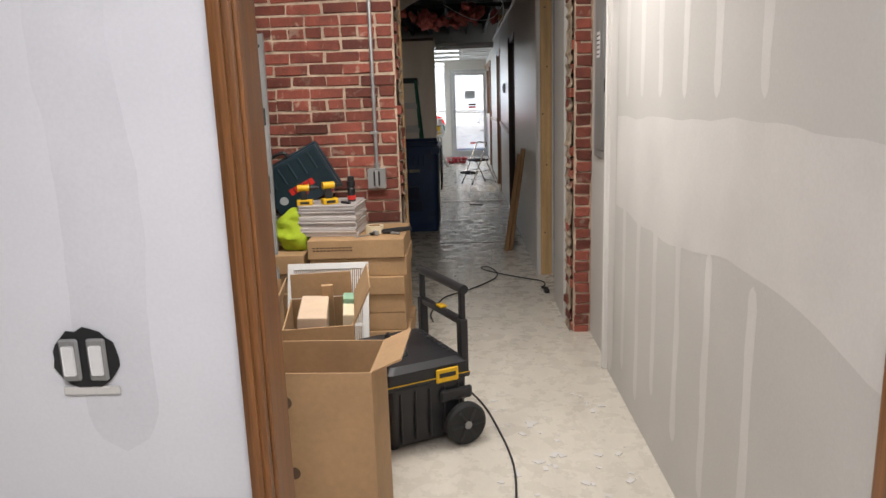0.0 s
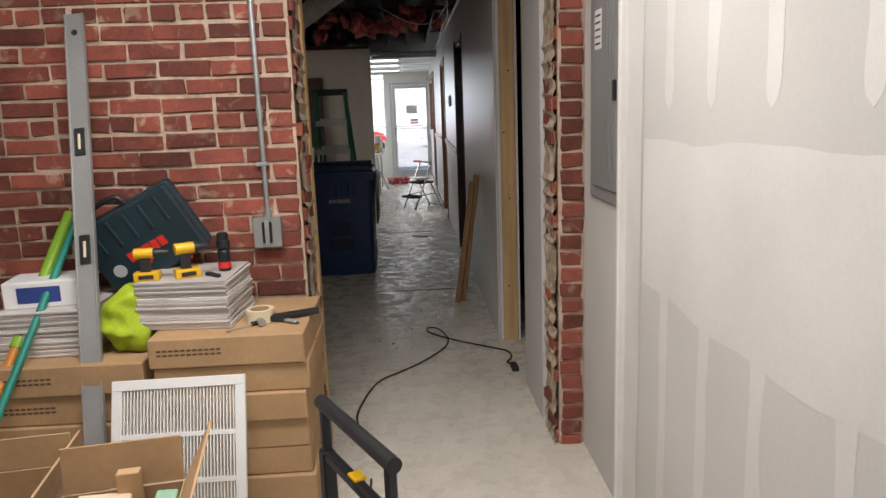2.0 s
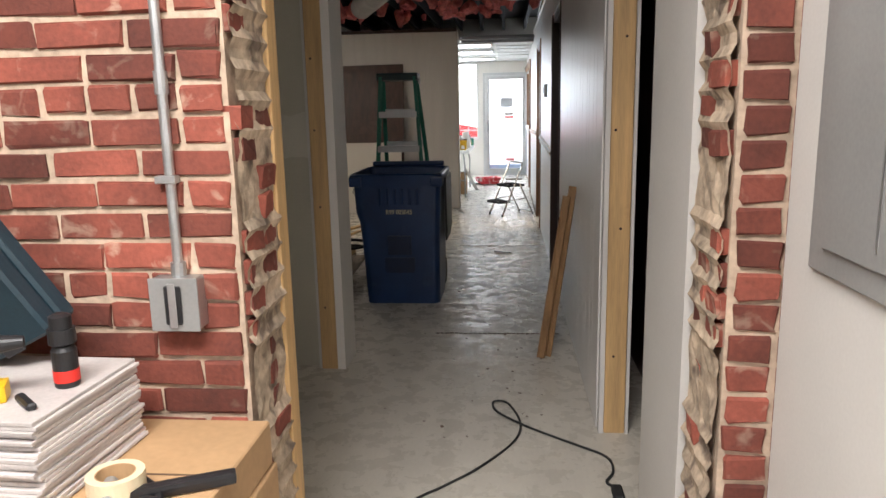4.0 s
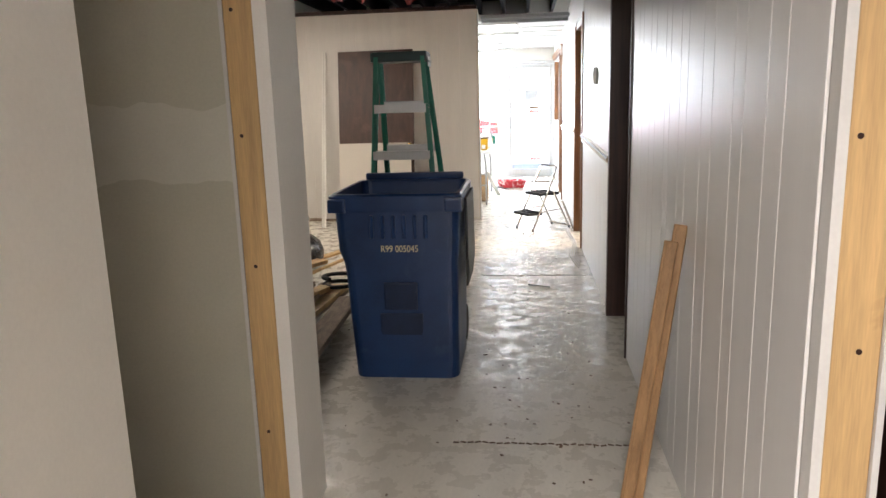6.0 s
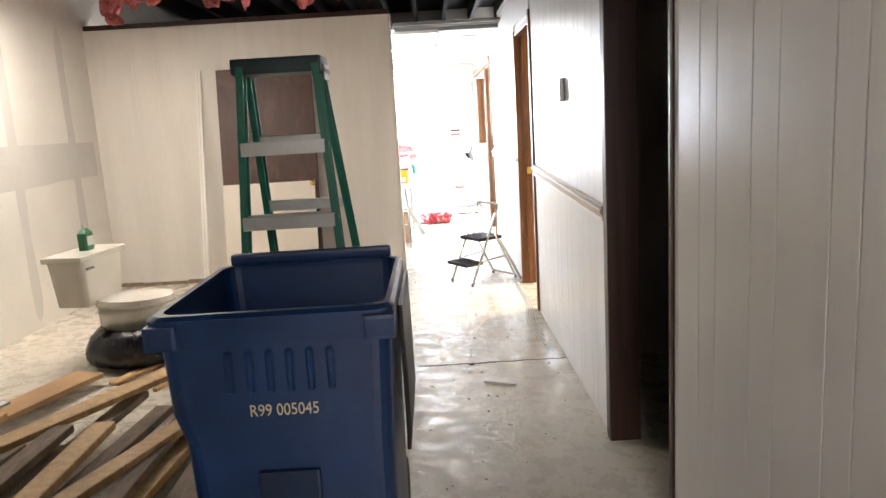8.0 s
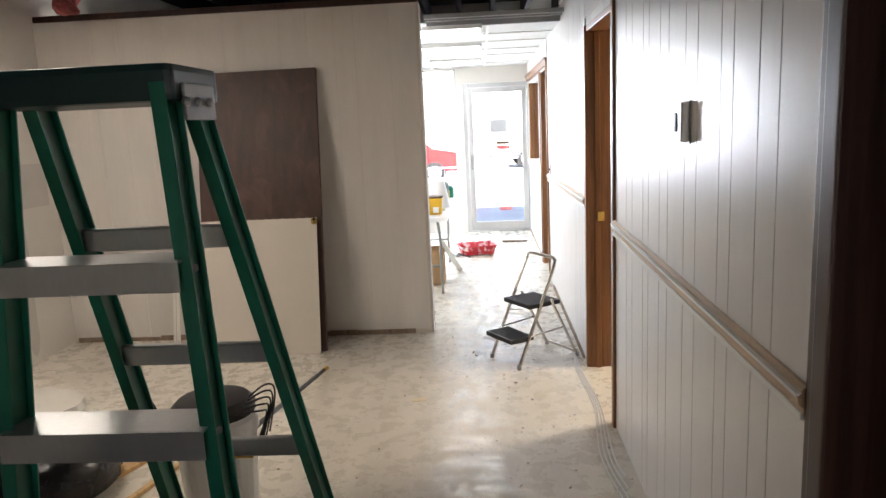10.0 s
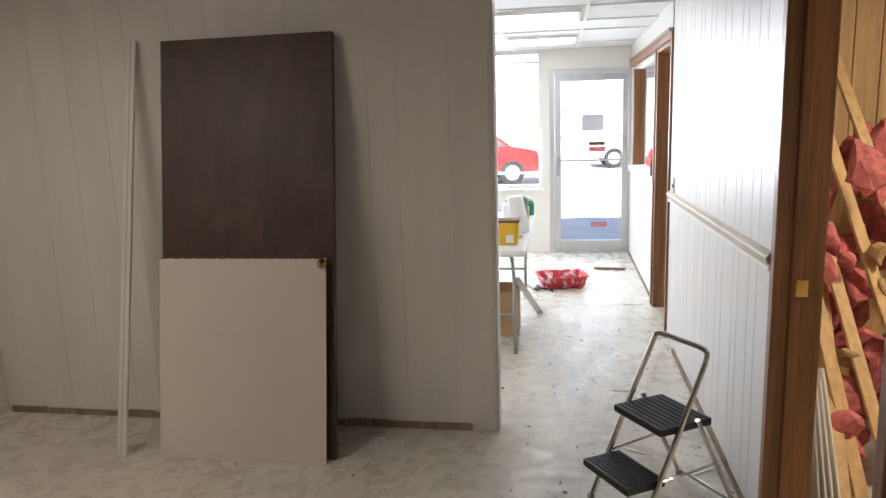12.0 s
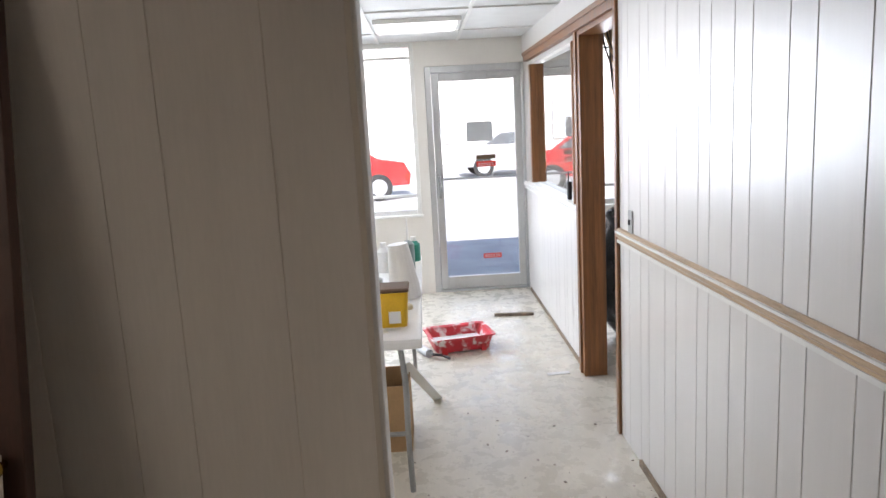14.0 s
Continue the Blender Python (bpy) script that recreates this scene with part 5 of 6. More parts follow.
def board(a, b, w, h, material, label="old grey board in a pile", group="boards in the pile", roll=0):
    o = thing("board", pose(0, 0, 0), label, "board", group)
    a, b = Vector(a), Vector(b)
    d = (b - a)
    ang = math.degrees(math.atan2(d.y, d.x))
    tilt = -math.degrees(math.atan2(d.z, math.hypot(d.x, d.y)))
    part("plank", bx(0, d.length, -w / 2, w / 2, 0, h, 0.003), material, o, m=pose(*a, 0, tilt, ang))
    return o


for k in range(20):
    x = -2.0 + 0.068 * k + brd.uniform(-0.05, 0.05)
    y = 8.42 + brd.uniform(0, 0.5)
    ln = brd.uniform(1.3, 2.3)
    sk = brd.uniform(-0.1, 0.28)
    z = 0.045 * (k % 4) + 0.003
    y1 = min(y + ln, 11.4 if x < -1.3 else 10.95)
    if x + sk > -0.68:
        y1 = min(y1, 9.25) if x > -0.78 else min(y1, 10.2)
        sk = -0.02
    board((x, y, z), (x + sk, y1, z + brd.uniform(0, 0.03)), brd.uniform(0.07, 0.14), 0.036, (LUMBER, LUMBER, PINE)[k % 3] if k % 5 else LUMBER)
board((-2.3, 9.1, 0.19), (-1.2, 11.3, 0.17), 0.12, 0.03, PINE, "long pale pine board across the pile")
board((-1.45, 8.7, 0.22), (-0.95, 10.5, 0.16), 0.09, 0.035, PINE, "pale pine stud across the pile")
board((-2.6, 9.6, 0.05), (-1.9, 11.6, 0.05), 0.2, 0.03, CARDBOARD, "brown hardboard strip beside the pile")
for a, b in (((-2.6, 9.0, 0.2), (-1.9, 10.8, 0.21)), ((-2.4, 9.4, 0.215), (-2.0, 10.6, 0.22)), ((-2.7, 9.8, 0.22), (-1.75, 10.45, 0.23))):
    board(a, b, 0.05, 0.012, WHITE_METAL, "thin white metal trim strip on boards", "white trim strips")
o = thing("black_cable_coil", pose(-0.85, 10.6, 0.12), "loop of black hose on the boards", "hose")
part("coil", tube(bmesh.new(), smooth_path([(0.14 * math.cos(a * 0.7), 0.14 * math.sin(a * 0.7), 0.03 + 0.006 * a) for a in range(16)], 4), 0.014, 8), RUBBER, o)

# toilet on its bag
o = thing("toilet", pose(-2.06, 12.10, 0, 0, 0, -8), "white ceramic toilet standing loose in black bag", "toilet")
part("tank", loft(bmesh.new(), [rrect(-0.13, 0.09, -0.20, 0.20, 0.40, 0.04), rrect(-0.14, 0.10, -0.235, 0.235, 0.69, 0.04)]), CERAMIC, o)
part("tank_lid", bx(-0.155, 0.118, -0.25, 0.25, 0.691, 0.73, 0.014, None, 3), CERAMIC, o)
part("flush_lever", bx(0.101, 0.118, -0.20, -0.12, 0.635, 0.65, 0.004), CHROME, o)


def oval(cx, rx, ry, z, n=24):
    return [(cx + rx * math.cos(2 * math.pi * k / n), ry * math.sin(2 * math.pi * k / n), z) for k in range(n)]


part("bowl", loft(bmesh.new(), [oval(0.22, 0.17, 0.11, 0.0), oval(0.20, 0.16, 0.10, 0.14), oval(0.26, 0.22, 0.15, 0.27), oval(0.29, 0.25, 0.185, 0.38)]), CERAMIC, o, smooth=True)
part("seat", loft(bmesh.new(), [oval(0.29, 0.255, 0.19, 0.381), oval(0.29, 0.262, 0.195, 0.395), oval(0.29, 0.25, 0.185, 0.425)]), CERAMIC, o)
bm = bmesh.new()
rg = []
for k, (r, z) in enumerate(((0.19, 0.0), (0.27, 0.03), (0.28, 0.10), (0.25, 0.17), (0.2, 0.22), (0.175, 0.22), (0.19, 0.1))):
    rg.append([(0.24 + r * (1 + 0.12 * noise.noise((j * 0.9, k, 2.0))) * math.cos(2 * math.pi * j / 40), r * 0.85 * (1 + 0.14 * noise.noise((j * 1.1, k, 7.0))) * math.sin(2 * math.pi * j / 40), z) for j in range(40)])
loft(bm, rg, False)
o2 = thing("bin_bag", pose(-2.06, 12.10, 0.002, 0, 0, -8) @ Matrix.Diagonal((1.25, 1.35, 1.1, 1)), "crumpled black plastic bag around the toilet base", "bag")
part("sheet", bm, BAG, o2, smooth=True)
o = thing("jug", pose(-2.08, 12.14, 0.73), "small green and white jug on the tank", "jug")
part("body", loft(bmesh.new(), [rrect(-0.03, 0.03, -0.055, 0.055, 0, 0.015), rrect(-0.03, 0.03, -0.055, 0.055, 0.11, 0.015), rrect(-0.015, 0.015, -0.02, 0.02, 0.14, 0.01)]), mat("green_jug", (0.03, 0.16, 0.07), 0.4), o)
part("label_sheet", bx(0.0302, 0.032, -0.04, 0.04, 0.03, 0.09), WHITE_PLASTIC, o)
part("cap", cyl(bmesh.new(), (0, 0, 0.14), (0, 0, 0.165), 0.014), WHITE_PLASTIC, o)

# leaning door, hardboard and strip
o = thing("leaning_door", between((-1.30, 14.0, 0.0), (-1.315, 14.355, 2.0), 0, 0, 0), "dark brown flush door leaning on the partition", "door slab")
part("slab", bx(-0.44, 0.44, -0.018, 0.018, 0, 2.03, 0.002), BROWN_DOOR, o)
part("knob", ball(cyl(bmesh.new(), (0.395, -0.018, 0.93), (0.395, -0.05, 0.93), 0.01), (0.395, -0.06, 0.93), 0.024), BRASS, o)
for z in (0.3, 1.72):
    part("hinge", bx(-0.4435, -0.4402, -0.014, 0.014, z, z + 0.09), GREY_METAL, o)
o = thing("hardboard_sheet", between((-1.315, 13.945, 0.0), (-1.315, 14.115, 0.955), 0, 0, 0), "white faced hardboard sheet leaning on a door", "board")
bm = bmesh.new()
box(bm, -0.425, 0.42, -0.003, 0.003, 0, 0.97)
part("sheet", bm, HARDBOARD, o)
part("torn_edge", boxes([(-0.42 + 0.06 * k, -0.37 + 0.06 * k, -0.0035, 0.0035, 0.966, 0.972 + 0.006 * brd.random()) for k in range(14)]), CARD_DARK, o)
o = thing("white_batten", between((-1.93, 13.92, 0.0), (-1.93, 14.375, 2.02), 0, 0, 0), "slim white painted batten leaning on the partition", "batten")
part("strip", bx(-0.024, 0.024, -0.008, 0.008, 0, 2.06, 0.002), WHITE_WALL, o)
part("groove", bx(-0.002, 0.002, -0.0095, -0.0082, 0, 2.06), GROOVE, o)

# bucket with cords and a pole
o = thing("bucket", pose(-0.84, 11.86, 0) @ Matrix.Diagonal((1.1, 1.1, 1.25, 1)), "white bucket with dark lid and wires", "bucket")
part("pail", lathe(bmesh.new(), [(0.13, 0), (0.15, 0.30), (0.158, 0.30), (0.158, 0.345), (0.15, 0.36)], 28), WHITE_PLASTIC, o)
part("dark_lid", lathe(bmesh.new(), [(0.15, 0.361), (0.152, 0.39), (0.13, 0.41), (0.06, 0.415)], 28), BLACK_PLASTIC, o)
part("lid_handle", bx(-0.015, 0.015, -0.07, 0.06, 0.414, 0.45, 0.008), GREY_METAL, o)
part("clasp", bx(0.10, 0.18, -0.13, -0.1, 0.25, 0.29, 0.005), YELLOW, o)
for k in range(5):
    part("wire", tube(bmesh.new(), smooth_path([(0.1, -0.1 + 0.03 * k, 0.38), (0.2, -0.08 + 0.02 * k, 0.39 + 0.015 * k), (0.19 + 0.01 * k, 0.02, 0.34 + 0.02 * k), (0.17, 0.05 * k - 0.1, 0.25)], 6), 0.0035, 5), RUBBER, o)
for sgn in (-1,):
    part("wire", tube(bmesh.new(), smooth_path([(-0.14, -0.05, 0.36), (-0.22, -0.08, 0.42), (-0.2, -0.12, 0.47), (-0.17, -0.1, 0.4), (-0.19, -0.14, 0.3)], 6), 0.0035, 5), RUBBER, o)
pole("paint_pole", (-0.74, 12.05, 0.30), (-0.78, 13.6, 0.016), 0.012, [(0, 0.94, BLACK_PLASTIC, 1), (0.94, 1, YELLOW, 1.2)], "dark extension pole with yellow tip on the floor")
for a, b, l_ in (((-1.75, 11.55, 0.0), (-1.12, 13.1, 0.0), "pale pine offcut lying on the concrete"), ((-1.45, 11.4, 0.0), (-1.05, 12.9, 0.0), "narrow pine offcut lying on the concrete")):
    board(a, b, 0.075 if 'pale' in l_ else 0.03, 0.022, PINE, l_, "pine offcuts")

# folding step stool
o = thing("step_stool", pose(0.60, 13.77, 0, 0, 0, -57), "folding two step stool with chrome tubes", "step stool")
W = 0.155
for s_ in (-1, 1):
    part("front_leg", tube(bmesh.new(), [(s_ * W, -0.24, 0.011), (s_ * W, -0.06, 0.39), (s_ * (W - 0.005), 0.06, 0.64)], 0.011), CHROME, o)
    part("rear_leg", tube(bmesh.new(), [(s_ * (W + 0.005), 0.23, 0.011), (s_ * (W + 0.005), 0.02, 0.42)], 0.010), CHROME, o)
    for y in (-0.24, 0.23):
        part("rubber_foot", cyl(bmesh.new(), (s_ * (W + (0.005 if y > 0 else 0)), y, 0), (s_ * (W + (0.005 if y > 0 else 0)), y, 0.03), 0.014, n=10), GREY_METAL, o)
    part("brace", tube(bmesh.new(), [(s_ * W, -0.16, 0.20), (s_ * (W + 0.004), 0.12, 0.22)], 0.006), CHROME, o)
part("handle_loop", tube(bmesh.new(), smooth_path([(-W + 0.005, 0.06, 0.64), (-W + 0.012, 0.072, 0.672), (-W + 0.05, 0.076, 0.684), (0, 0.076, 0.684), (W - 0.05, 0.076, 0.684), (W - 0.012, 0.072, 0.672), (W - 0.005, 0.06, 0.64)], 4), 0.011), CHROME, o)
part("rear_bar", tube(bmesh.new(), [(-W, 0.22, 0.03), (W, 0.22, 0.03)], 0.009), CHROME, o)
for nm, y0, y1, z in (("top_step", -0.14, 0.11, 0.405), ("lower_step", -0.29, -0.11, 0.20)):
    s1 = part(nm, bx(-W + 0.012, W - 0.012, y0, y1, z - 0.03, z, 0.008, None, 2), BLACK_PLASTIC, o)
    for k in range(9):
        y = y0 + 0.02 + (y1 - y0 - 0.04) * k / 8
        part("grip_ridge", bx(-W + 0.025, W - 0.025, y - 0.003, y + 0.003, z, z + 0.003), RUBBER, s1)

# floor clutter
CL = random.Random(3)
o = thing("paper_scrap", pose(-0.12, 13.05, 0.001, 0, 0, 10), "small yellowed scrap of paper on concrete", "paper")
part("sheet", bx(-0.04, 0.04, -0.025, 0.025, 0, 0.002), TAPE, o)
o = thing("white_strip", pose(0.5, 11.2, 0.002, 0, 0, -25), "short white plastic strip on the floor", "strip")
part("strip", bx(-0.09, 0.09, -0.012, 0.012, 0, 0.012, 0.003), WHITE_PLASTIC, o)
o = thing("floor_wires", pose(0, 0, 0), "bundle of white wires along the wall foot", "cable")
for k in range(4):
    part("wire", tube(bmesh.new(), smooth_path([(0.84 + 0.012 * k, 11.8 + 0.1 * k, 0.005), (0.80 + 0.02 * k, 12.3, 0.005), (0.86 + 0.012 * k, 12.9, 0.005), (0.84 + 0.01 * k, 13.5, 0.005), (0.88, 13.9 + 0.05 * k, 0.005)]), 0.004, 5), WHITE_PLASTIC, o)
bm = bmesh.new()
for k in range(420):
    y = CL.uniform(7.2, 16.5)
    x = CL.gauss(0.45, 0.28) if CL.random() < 0.7 else CL.uniform(-1.6, 0.9)
    x = max(-2.2, min(0.9, x))
    s_ = CL.uniform(0.0015, 0.007) * (2.0 if CL.random() < 0.04 else 1)
    box(bm, -s_, s_, -s_ * CL.uniform(0.3, 1), s_ * 0.6, 0, s_ * 0.4, 0, pose(x, y, 0.0, 0, 0, CL.uniform(0, 180)))
for k in range(60):
    box(bm, -0.013, 0.013, -0.002, 0.002, 0, 0.002, 0, pose(0.06 + 0.0145 * k, 11.55 + 0.015 * CL.random(), 0.0, 0, 0, CL.uniform(-25, 25)))
for k in range(26):
    box(bm, -0.012, 0.012, -0.004, 0.004, 0, 0.003, 0, pose(0.1 + 0.03 * k, 8.65 + 0.01 * CL.random(), 0.0, 0, 0, CL.uniform(-30, 30)))
tagged(part("floor_debris", bm, CARD_DARK), "dark crumbs and glue flecks on the concrete", "debris", "", "stuff")
bm = bmesh.new()
for k in range(60):
    x, y = CL.uniform(0.45, 1.0), CL.uniform(3.6, 4.9)
    s_ = CL.uniform(0.004, 0.02)
    box(bm, -s_, s_, -s_ * 0.7, s_ * 0.5, 0, s_ * 0.25, 0, pose(x, y, 0.0, 0, 0, CL.uniform(0, 180)))
tagged(part("plaster_crumbs", bm, MUD), "white plaster crumbs along the drywall foot", "debris", "", "stuff")

# ---- store room ----
bm = bmesh.new()
for p, r in (((1.75, 14.3, 0.25), 0.2), ((1.5, 14.6, 0.6), 0.2), ((1.9, 14.7, 0.9), 0.22), ((1.6, 14.85, 1.2), 0.18), ((2.2, 14.5, 0.3), 0.25), ((1.45, 14.2, 0.15), 0.14), ((2.1, 14.9, 1.4), 0.16), ((1.35, 14.5, 0.9), 0.12)):
    tuft(bm, p, r, 12)
tagged(part("insulation_pile", bm, PINK), "pile of torn pink insulation in the store room", "insulation", "", "stuff")
bm = bmesh.new()
for p, r in (((1.42, 14.75, 1.25), 0.10), ((1.7, 14.5, 0.85), 0.09), ((1.38, 14.3, 0.5), 0.08), ((1.9, 14.3, 0.55), 0.1)):
    tuft(bm, p, r, 5)
tagged(part("kraft_scraps", bm, KRAFT), "brown kraft paper facing among insulation", "insulation", "", "stuff")
for a, b in (((1.4, 13.9, 0.0), (1.15, 15.25, 2.3)), ((1.55, 13.95, 0.0), (1.22, 15.25, 2.2)), ((1.75, 14.0, 0.0), (1.3, 15.25, 2.35)), ((1.3, 13.8, 0.0), (1.5, 15.25, 1.6)), ((1.9, 13.9, 0.0), (1.5, 15.25, 2.2)), ((1.25, 13.9, 0.0), (1.4, 15.25, 1.3))):
    board(a, b, 0.06, 0.02, PINE, "thin pine strip leaning in the store room", "leaning pine strips")
for k in range(4):
    o = thing("panel_offcut", between((1.16 + 0.03 * k, 13.66 + 0.012 * k, 0), (1.12 + 0.03 * k, 13.72 + 0.05 * k, 0.52), 0, 0, 0), "white panel offcut leaning on wall", "board", "panel offcuts")
    part("sheet", bx(-0.004, 0.004, -0.04, 0.3, 0, 0.5 + 0.03 * k, 0.001), PANEL_MATT, o)
structure("wall_store_panel", boxes([(1.06 + 0.14 * k, 1.195 + 0.14 * k, 15.28, 15.297, 0, 2.9) for k in range(20)], 0.002), PINE, "yellow pine board wall in the store room", "wall")

# ---- front room ----
o = thing("folding_table", pose(-0.40, 16.36, 0), "white plastic folding table with grey legs", "table")
part("tabletop", bx(-0.37, 0.365, -0.92, 0.92, 0.70, 0.745, 0.015, None, 2), WHITE_PLASTIC, o)
for y, dy in ((-0.75, 0.12), (0.75, -0.12)):
    for x in (-0.28, 0.28):
        part("leg", tube(bmesh.new(), smooth_path([(x * 0.9, y + dy, 0.70), (x, y + 0.03, 0.5), (x, y, 0.25), (x * 1.02, y, 0.0)], 4), 0.0135), GREY_METAL, o)
    part("leg_bar", tube(bmesh.new(), [(-0.28, y, 0.27), (0.28, y, 0.27)], 0.011), GREY_METAL, o)
    part("brace", tube(bmesh.new(), [(0, y, 0.27), (0, y + dy * 3.5, 0.70)], 0.009), GREY_METAL, o)
o = thing("yellow_tub", pose(-0.17, 15.68, 0.745), "yellow plastic tub with dark lid on table", "tub")
part("tub", loft(bmesh.new(), [rrect(-0.075, 0.075, -0.06, 0.06, 0, 0.02), rrect(-0.085, 0.085, -0.07, 0.07, 0.15, 0.02)]), YELLOW, o)
part("lid", bx(-0.09, 0.09, -0.075, 0.075, 0.151, 0.168, 0.006), CARD_DARK, o)
part("label_sheet", bx(0.0, 0.05, -0.0705, -0.066, 0.02, 0.07), WHITE_PLASTIC, o)
o = thing("paper_towel_roll", pose(-0.11, 16.15, 0.745, 0, -6, 0), "white paper towel roll standing on table", "paper towel")
part("roll", lathe(bmesh.new(), [(0.075, 0), (0.075, 0.06), (0.05, 0.27), (0.018, 0.27)], 20), WHITE_PLASTIC, o)
o = thing("caulk_bottle", pose(-0.10, 16.55, 0.745), "grey bottle with a thin white nozzle", "bottle")
part("body", lathe(bmesh.new(), [(0.035, 0), (0.035, 0.2), (0.012, 0.22)], 16), mat("grey_green_bottle", (0.25, 0.33, 0.33), 0.4), o)
part("nozzle", cyl(bmesh.new(), (0, 0, 0.22), (0, 0, 0.34), 0.008, 0.003, 8), WHITE_PLASTIC, o)
for x, y, r, h, mt, l_ in ((-0.25, 16.8, 0.04, 0.16, WHITE_PLASTIC, "white plastic bottle on the table"), (-0.12, 16.95, 0.045, 0.12, YELLOW, "yellow tub of filler on the table"), (-0.08, 17.1, 0.04, 0.14, TEAL, "green spray bottle on the table"), (-0.3, 16.4, 0.06, 0.06, GREY_METAL, "grey shallow tin on the table")):
    o = thing("container", pose(x, y, 0.745), l_, "container", "containers on the table")
    part("body", lathe(bmesh.new(), [(r, 0), (r, h * 0.75), (r * 0.5, h * 0.9)], 16), mt, o)
    part("cap", cyl(bmesh.new(), (0, 0, h * 0.9), (0, 0, h * 1.08), r * 0.45), WHITE_PLASTIC, o)
for x, y, mt, l_ in ((-0.16, 16.35, YELLOW, "yellow sponge on the table"), (-0.3, 15.95, WHITE_PLASTIC, "white scraper on the table"), (-0.13, 15.9, TAPE, "folded paper on the table")):
    o = thing("small_item", pose(x, y, 0.745, 0, 0, 30), l_, "tool", "small things on the table")
    part("body", bx(-0.05, 0.05, -0.03, 0.03, 0, 0.025, 0.006), mt, o)
o = open_carton(pose(-0.42, 16.0, 0, 0, 0, 0), 0.30, 0.3, 0.34, [('w', 0.12, 100)], "open carton under the folding table")
o = thing("white_plank", between((0.02, 16.65, 0.0), (-0.14, 16.1, 0.42), 0, 0, 20), "thin white strip leaning under the table", "board")
part("strip", bx(-0.025, 0.025, -0.004, 0.004, 0, 0.7, 0.001), WHITE_METAL, o)
# paint tray
o = thing("paint_tray", pose(0.19, 17.62, 0, 0, 0, 12), "red paint tray splashed with white paint", "paint tray")
ro = [rrect(-0.19, 0.19, -0.14, 0.14, 0.01, 0.03), rrect(-0.215, 0.215, -0.165, 0.165, 0.105, 0.03), rrect(-0.23, 0.23, -0.18, 0.18, 0.11, 0.03), rrect(-0.23, 0.23, -0.18, 0.18, 0.118, 0.03), rrect(-0.205, 0.205, -0.155, 0.155, 0.11, 0.03), rrect(-0.18, 0.18, -0.13, 0.13, 0.03, 0.03)]
part("tray", loft(bmesh.new(), ro), mat("splashed_red_plastic", (0.62, 0.03, 0.045), 0.4, vary=0.15, spot=0.95, spot_scale=13, spot_color=(0.78, 0.72, 0.72), spot_from=0.52), o)
part("paint_pool", bx(-0.175, 0.175, -0.125, 0.125, 0.031, 0.05, 0.004), PAINT_SPLASH, o)
for x in (-0.14, 0.14):
    part("leg", bx(x - 0.02, x + 0.02, -0.16, -0.12, 0, 0.05, 0.004), RED, o)
o = thing("paint_roller", pose(0.0, 17.45, 0.0, 0, 0, 25), "dark paint roller resting by the tray", "roller")
part("sleeve", cyl(bmesh.new(), (-0.04, -0.03, 0.03), (-0.04, 0.15, 0.03), 0.03), GREY_PRINT_AND_SKY, o)
part("grip", tube(bmesh.new(), [(-0.04, -0.05, 0.04), (-0.04, -0.09, 0.04), (0.03, -0.09, 0.02), (0.05, -0.16, 0.014)], 0.009), BLACK_PLASTIC, o)
o = thing("wood_offcut", pose(0.68, 18.35, 0, 0, 0, -6), "short grey wooden offcut on the floor", "offcut")
part("block", bx(-0.16, 0.16, -0.02, 0.02, 0, 0.022, 0.003), LUMBER, o)
o = thing("white_paper", pose(0.80, 16.95, 0.001, 0, 0, 5), "torn white paper strip on the floor", "paper")
part("sheet", bx(-0.09, 0.05, -0.02, 0.02, 0, 0.003), WHITE_PLASTIC, o)
for k in range(5):
    o = thing("plastic_scrap", pose(CL.uniform(0.5, 0.85), CL.uniform(14.0, 15.2), 0.001, 0, 0, CL.uniform(0, 180)), "crinkled clear plastic scrap on the floor", "scrap", "plastic scraps")
    part("strip", bx(-0.06, 0.06, -0.006, 0.006, 0, 0.006, 0.002), WHITE_PLASTIC, o)
# seen through the last doorway
o = thing("hanging_wires", pose(0, 0, 0), "tangled black and tan wires hanging in the doorway", "cable")
for k in range(7):
    x, y = 1.12 + 0.02 * k, 16.95 + 0.03 * k
    part("wire", tube(bmesh.new(), smooth_path([(x, y, 2.5), (x - 0.04, y, 2.1), (x + 0.05 * math.sin(k), y - 0.06, 1.85 - 0.03 * k), (x + 0.06, y + 0.05, 1.75), (x + 0.02, y, 1.95)], 5), 0.006, 5), (RUBBER, KRAFT)[k % 2], o)
bm = bmesh.new()
bmesh.ops.create_icosphere(bm, subdivisions=4, radius=1, matrix=Matrix.Diagonal((0.22, 0.22, 0.52, 1)))
for v in bm.verts:
    v.co += Vector(noise.noise_vector(v.co * 9)) * 0.05
    v.co.z = max(v.co.z, -0.49)
o = thing("full_bin_bag", pose(1.42, 17.6, 0.495), "tall full black bin bag in the side room", "bag")
part("bag", bm, BAG, o, smooth=True)

# ---- bricks ----
ROOM = BACK
COURSE, BL = 0.0712, 0.212
CORE = 5.452


def brick_mesh(name, w, d, h, seed):
    r = random.Random(seed)
    bm = bx(-w / 2, w / 2, 0, d, 0, h, 0.004)
    for v in bm.verts:
        v.co += Vector((r.uniform(-1, 1) * 0.0045, r.uniform(-1, 1) * 0.003, r.uniform(-1, 1) * 0.0045))
    return mesh_of(name, bm, BRICK)


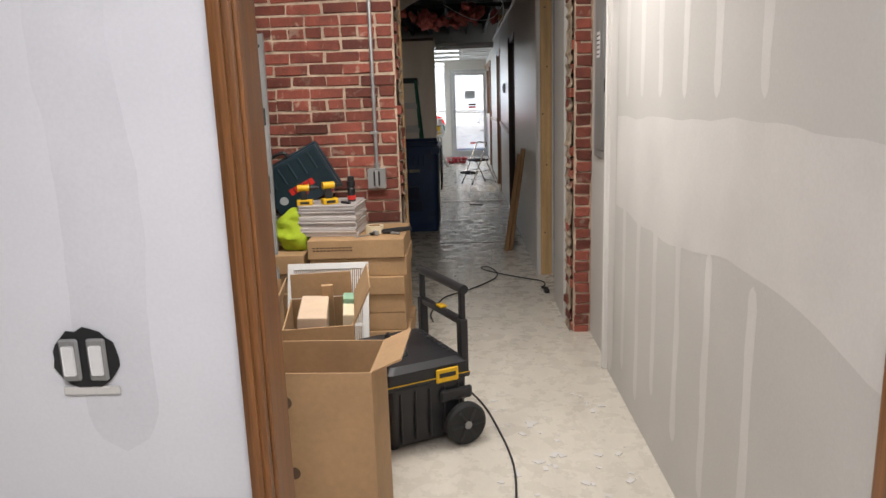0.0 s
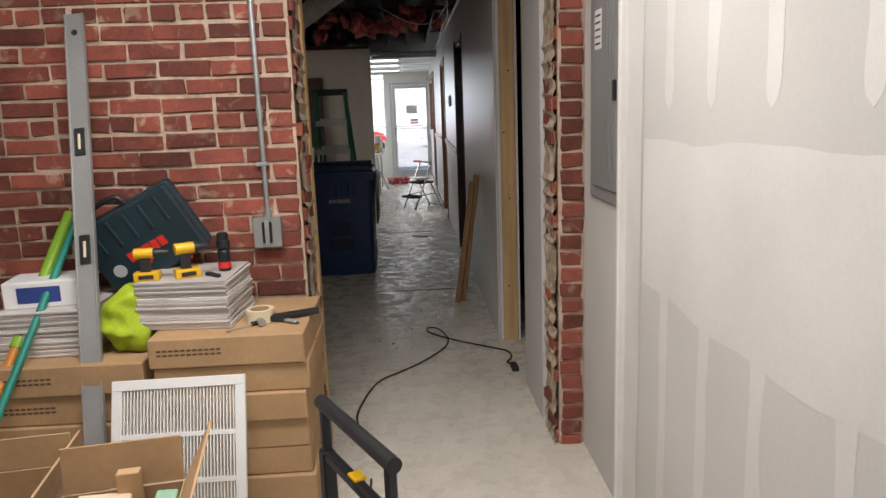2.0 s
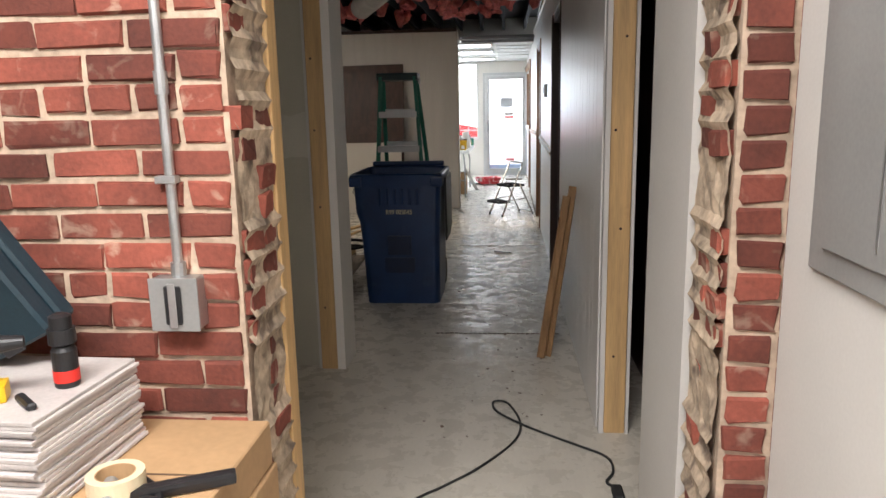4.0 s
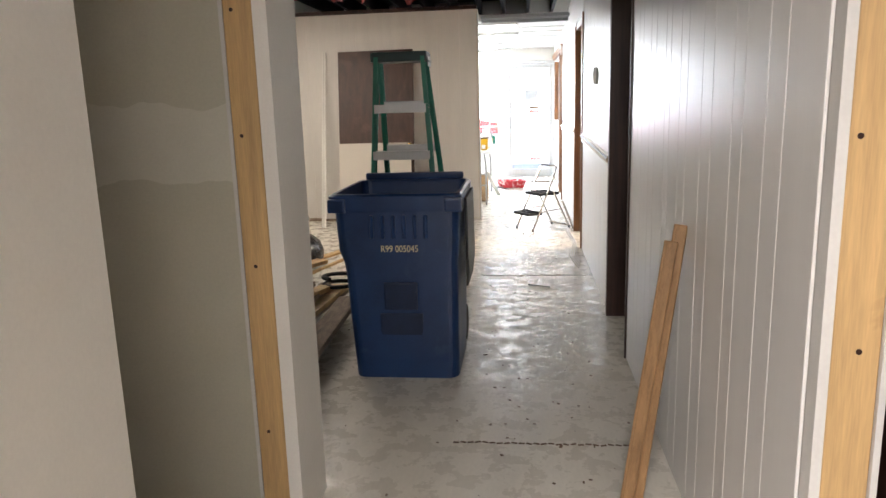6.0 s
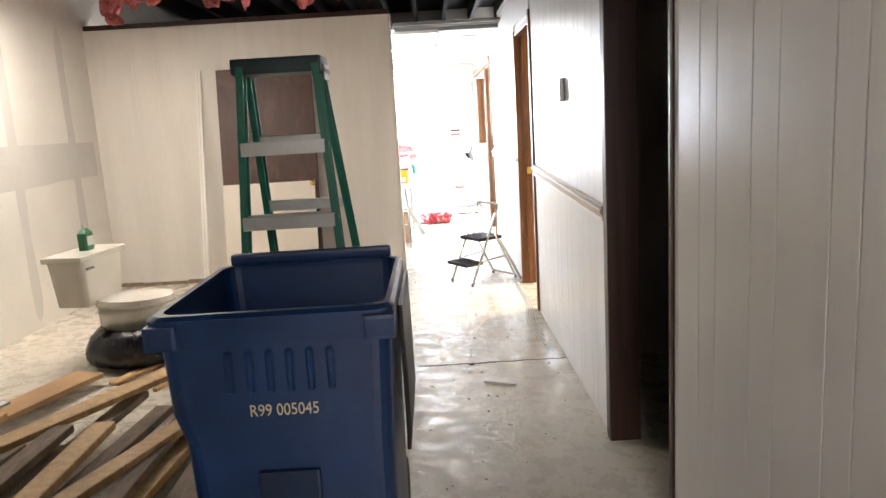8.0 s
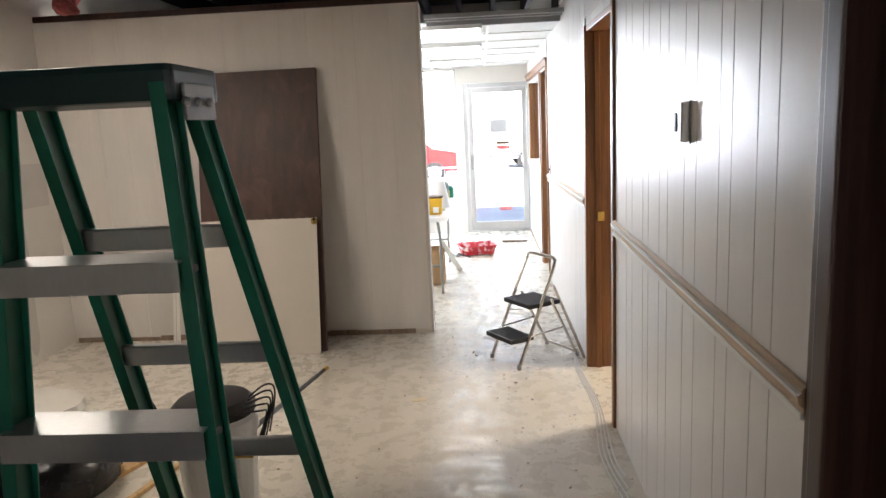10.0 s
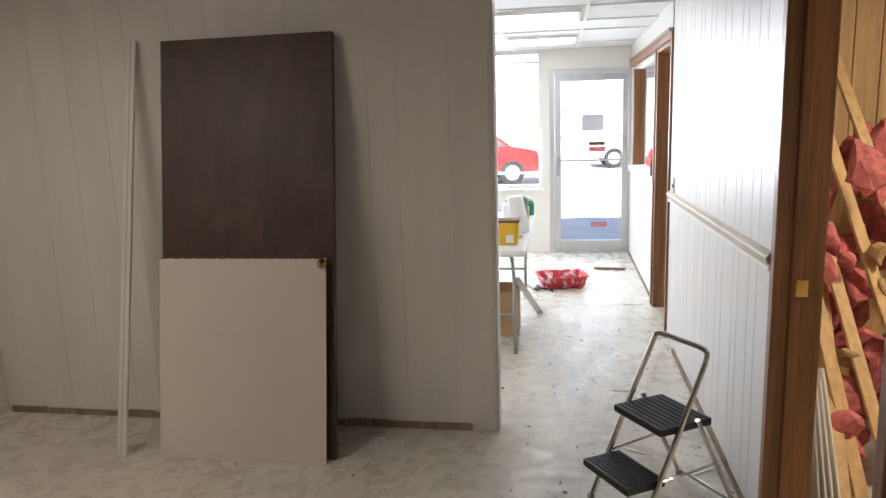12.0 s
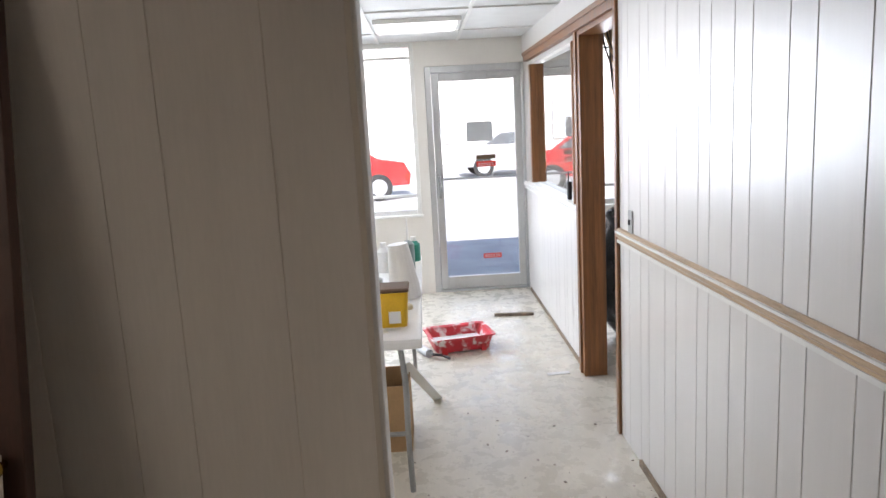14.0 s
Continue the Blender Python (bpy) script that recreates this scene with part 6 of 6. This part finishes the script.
STRETCH = [brick_mesh("brick", BL - 0.012, 0.03, COURSE - 0.014, k) for k in range(6)]
HEADER = [brick_mesh("brick", BL / 2 - 0.013, 0.03, COURSE - 0.014, 20 + k) for k in range(4)]
wl = thing("brick_wall_left", pose(0, 0, 0), "old red brick wall with sandy mortar", "brick wall")
wl["kind"] = "structure"
wr = thing("brick_pier_right", pose(0, 0, 0), "broken red brick pier beside drywall", "brick wall")
wr["kind"] = "structure"
rest = bmesh.new()
bk = random.Random(8)
count = 0
for c in range(39):
    z = c * COURSE - 0.018
    header_course = c % 6 == 3
    step = BL / 2 if header_course else BL
    x = -0.145 - (0 if c % 2 else step / 2)
    first = True
    while x > -2.95:
        w = step
        me = bk.choice(HEADER if header_course else STRETCH)
        xc = x - w / 2
        if first and not c % 2 and not header_course:
            b_ = new("brick", bk.choice(HEADER))
            b_.parent, b_.matrix_basis = wl, pose(-0.145 - BL / 4, 5.425 + bk.uniform(-0.003, 0.003), z, 0, 0, bk.uniform(-1, 1))
            count += 1
        first = False
        if xc > -1.32 and 0.55 < z < 2.45 or (xc > -0.35 and z < 2.45):
            b_ = new("brick", me)
            b_.parent, b_.matrix_basis = wl, pose(xc + bk.uniform(-0.005, 0.005), 5.425 + bk.uniform(-0.005, 0.005), z + bk.uniform(-0.003, 0.003), 0, bk.uniform(-0.9, 0.9), bk.uniform(-0.8, 0.8))
            count += 1
        else:
            box(rest, xc - w / 2 + 0.006, xc + w / 2 - 0.006, 5.425, 5.453, z, z + COURSE - 0.014)
        x -= w
    for xc, ww in ((1.005, 1),):
        b_ = new("brick", bk.choice(HEADER))
        b_.parent, b_.matrix_basis = wr, pose(xc + bk.uniform(-0.006, 0.006), 5.425 + bk.uniform(-0.004, 0.004), z, 0, bk.uniform(-1.5, 1.5), bk.uniform(-2, 2))
    box(rest, 1.064, 1.155, 5.425, 5.453, z, z + COURSE - 0.014)
o = part("far_bricks", rest, BRICK, wl)
o["kind"] = "stuff"


# broken reveals: ragged lumps of mortar and brick
def reveal(x_face, sign, name, label):
    o = thing(name, pose(0, 0, 0), label, "brick wall")
    o["kind"] = "structure"
    r = random.Random(4 if sign > 0 else 9)
    bm = bmesh.new()
    ny, nz = 9, 110
    vs = {}
    for i in range(ny + 1):
        for j in range(nz + 1):
            y, z = 5.435 + 0.235 * i / ny, 2.5 * j / nz
            n_ = noise.noise((y * 14, z * 14, 3.0 * sign)) * 0.5 + noise.noise((y * 40, z * 40, 5.0)) * 0.35
            course = abs(((z / COURSE) % 1) - 0.5)
            d = 0.006 + 0.016 * (n_ + 0.4) + (0.012 if course > 0.38 else 0.0)
            vs[i, j] = bm.verts.new((x_face + sign * max(0.001, d), y, z))
    for i in range(ny):
        for j in range(nz):
            bm.faces.new((vs[i, j], vs[i + 1, j], vs[i + 1, j + 1], vs[i, j + 1]))
    part("broken_mortar", bm, ROUGH_MORTAR, o)
    me = [brick_mesh("broken_brick", 0.05, 0.085, COURSE - 0.018, 40 + k) for k in range(5)]
    for c in range(35):
        for y in (5.44, 5.545):
            if r.random() < 0.55:
                b_ = new("broken_brick", r.choice(me))
                b_.parent = o
                b_.matrix_basis = pose(x_face - sign * 0.010 + sign * r.uniform(-0.004, 0.010), y + r.uniform(-0.004, 0.02), c * COURSE + 0.01, r.uniform(-4, 4), r.uniform(-5, 5), r.uniform(-8, 8))
    return o


reveal(-0.14, 1, "brick_reveal_left", "ragged broken brick edge with crumbling mortar")
reveal(0.95, -1, "brick_reveal_right", "ragged broken brick edge with pale mortar")
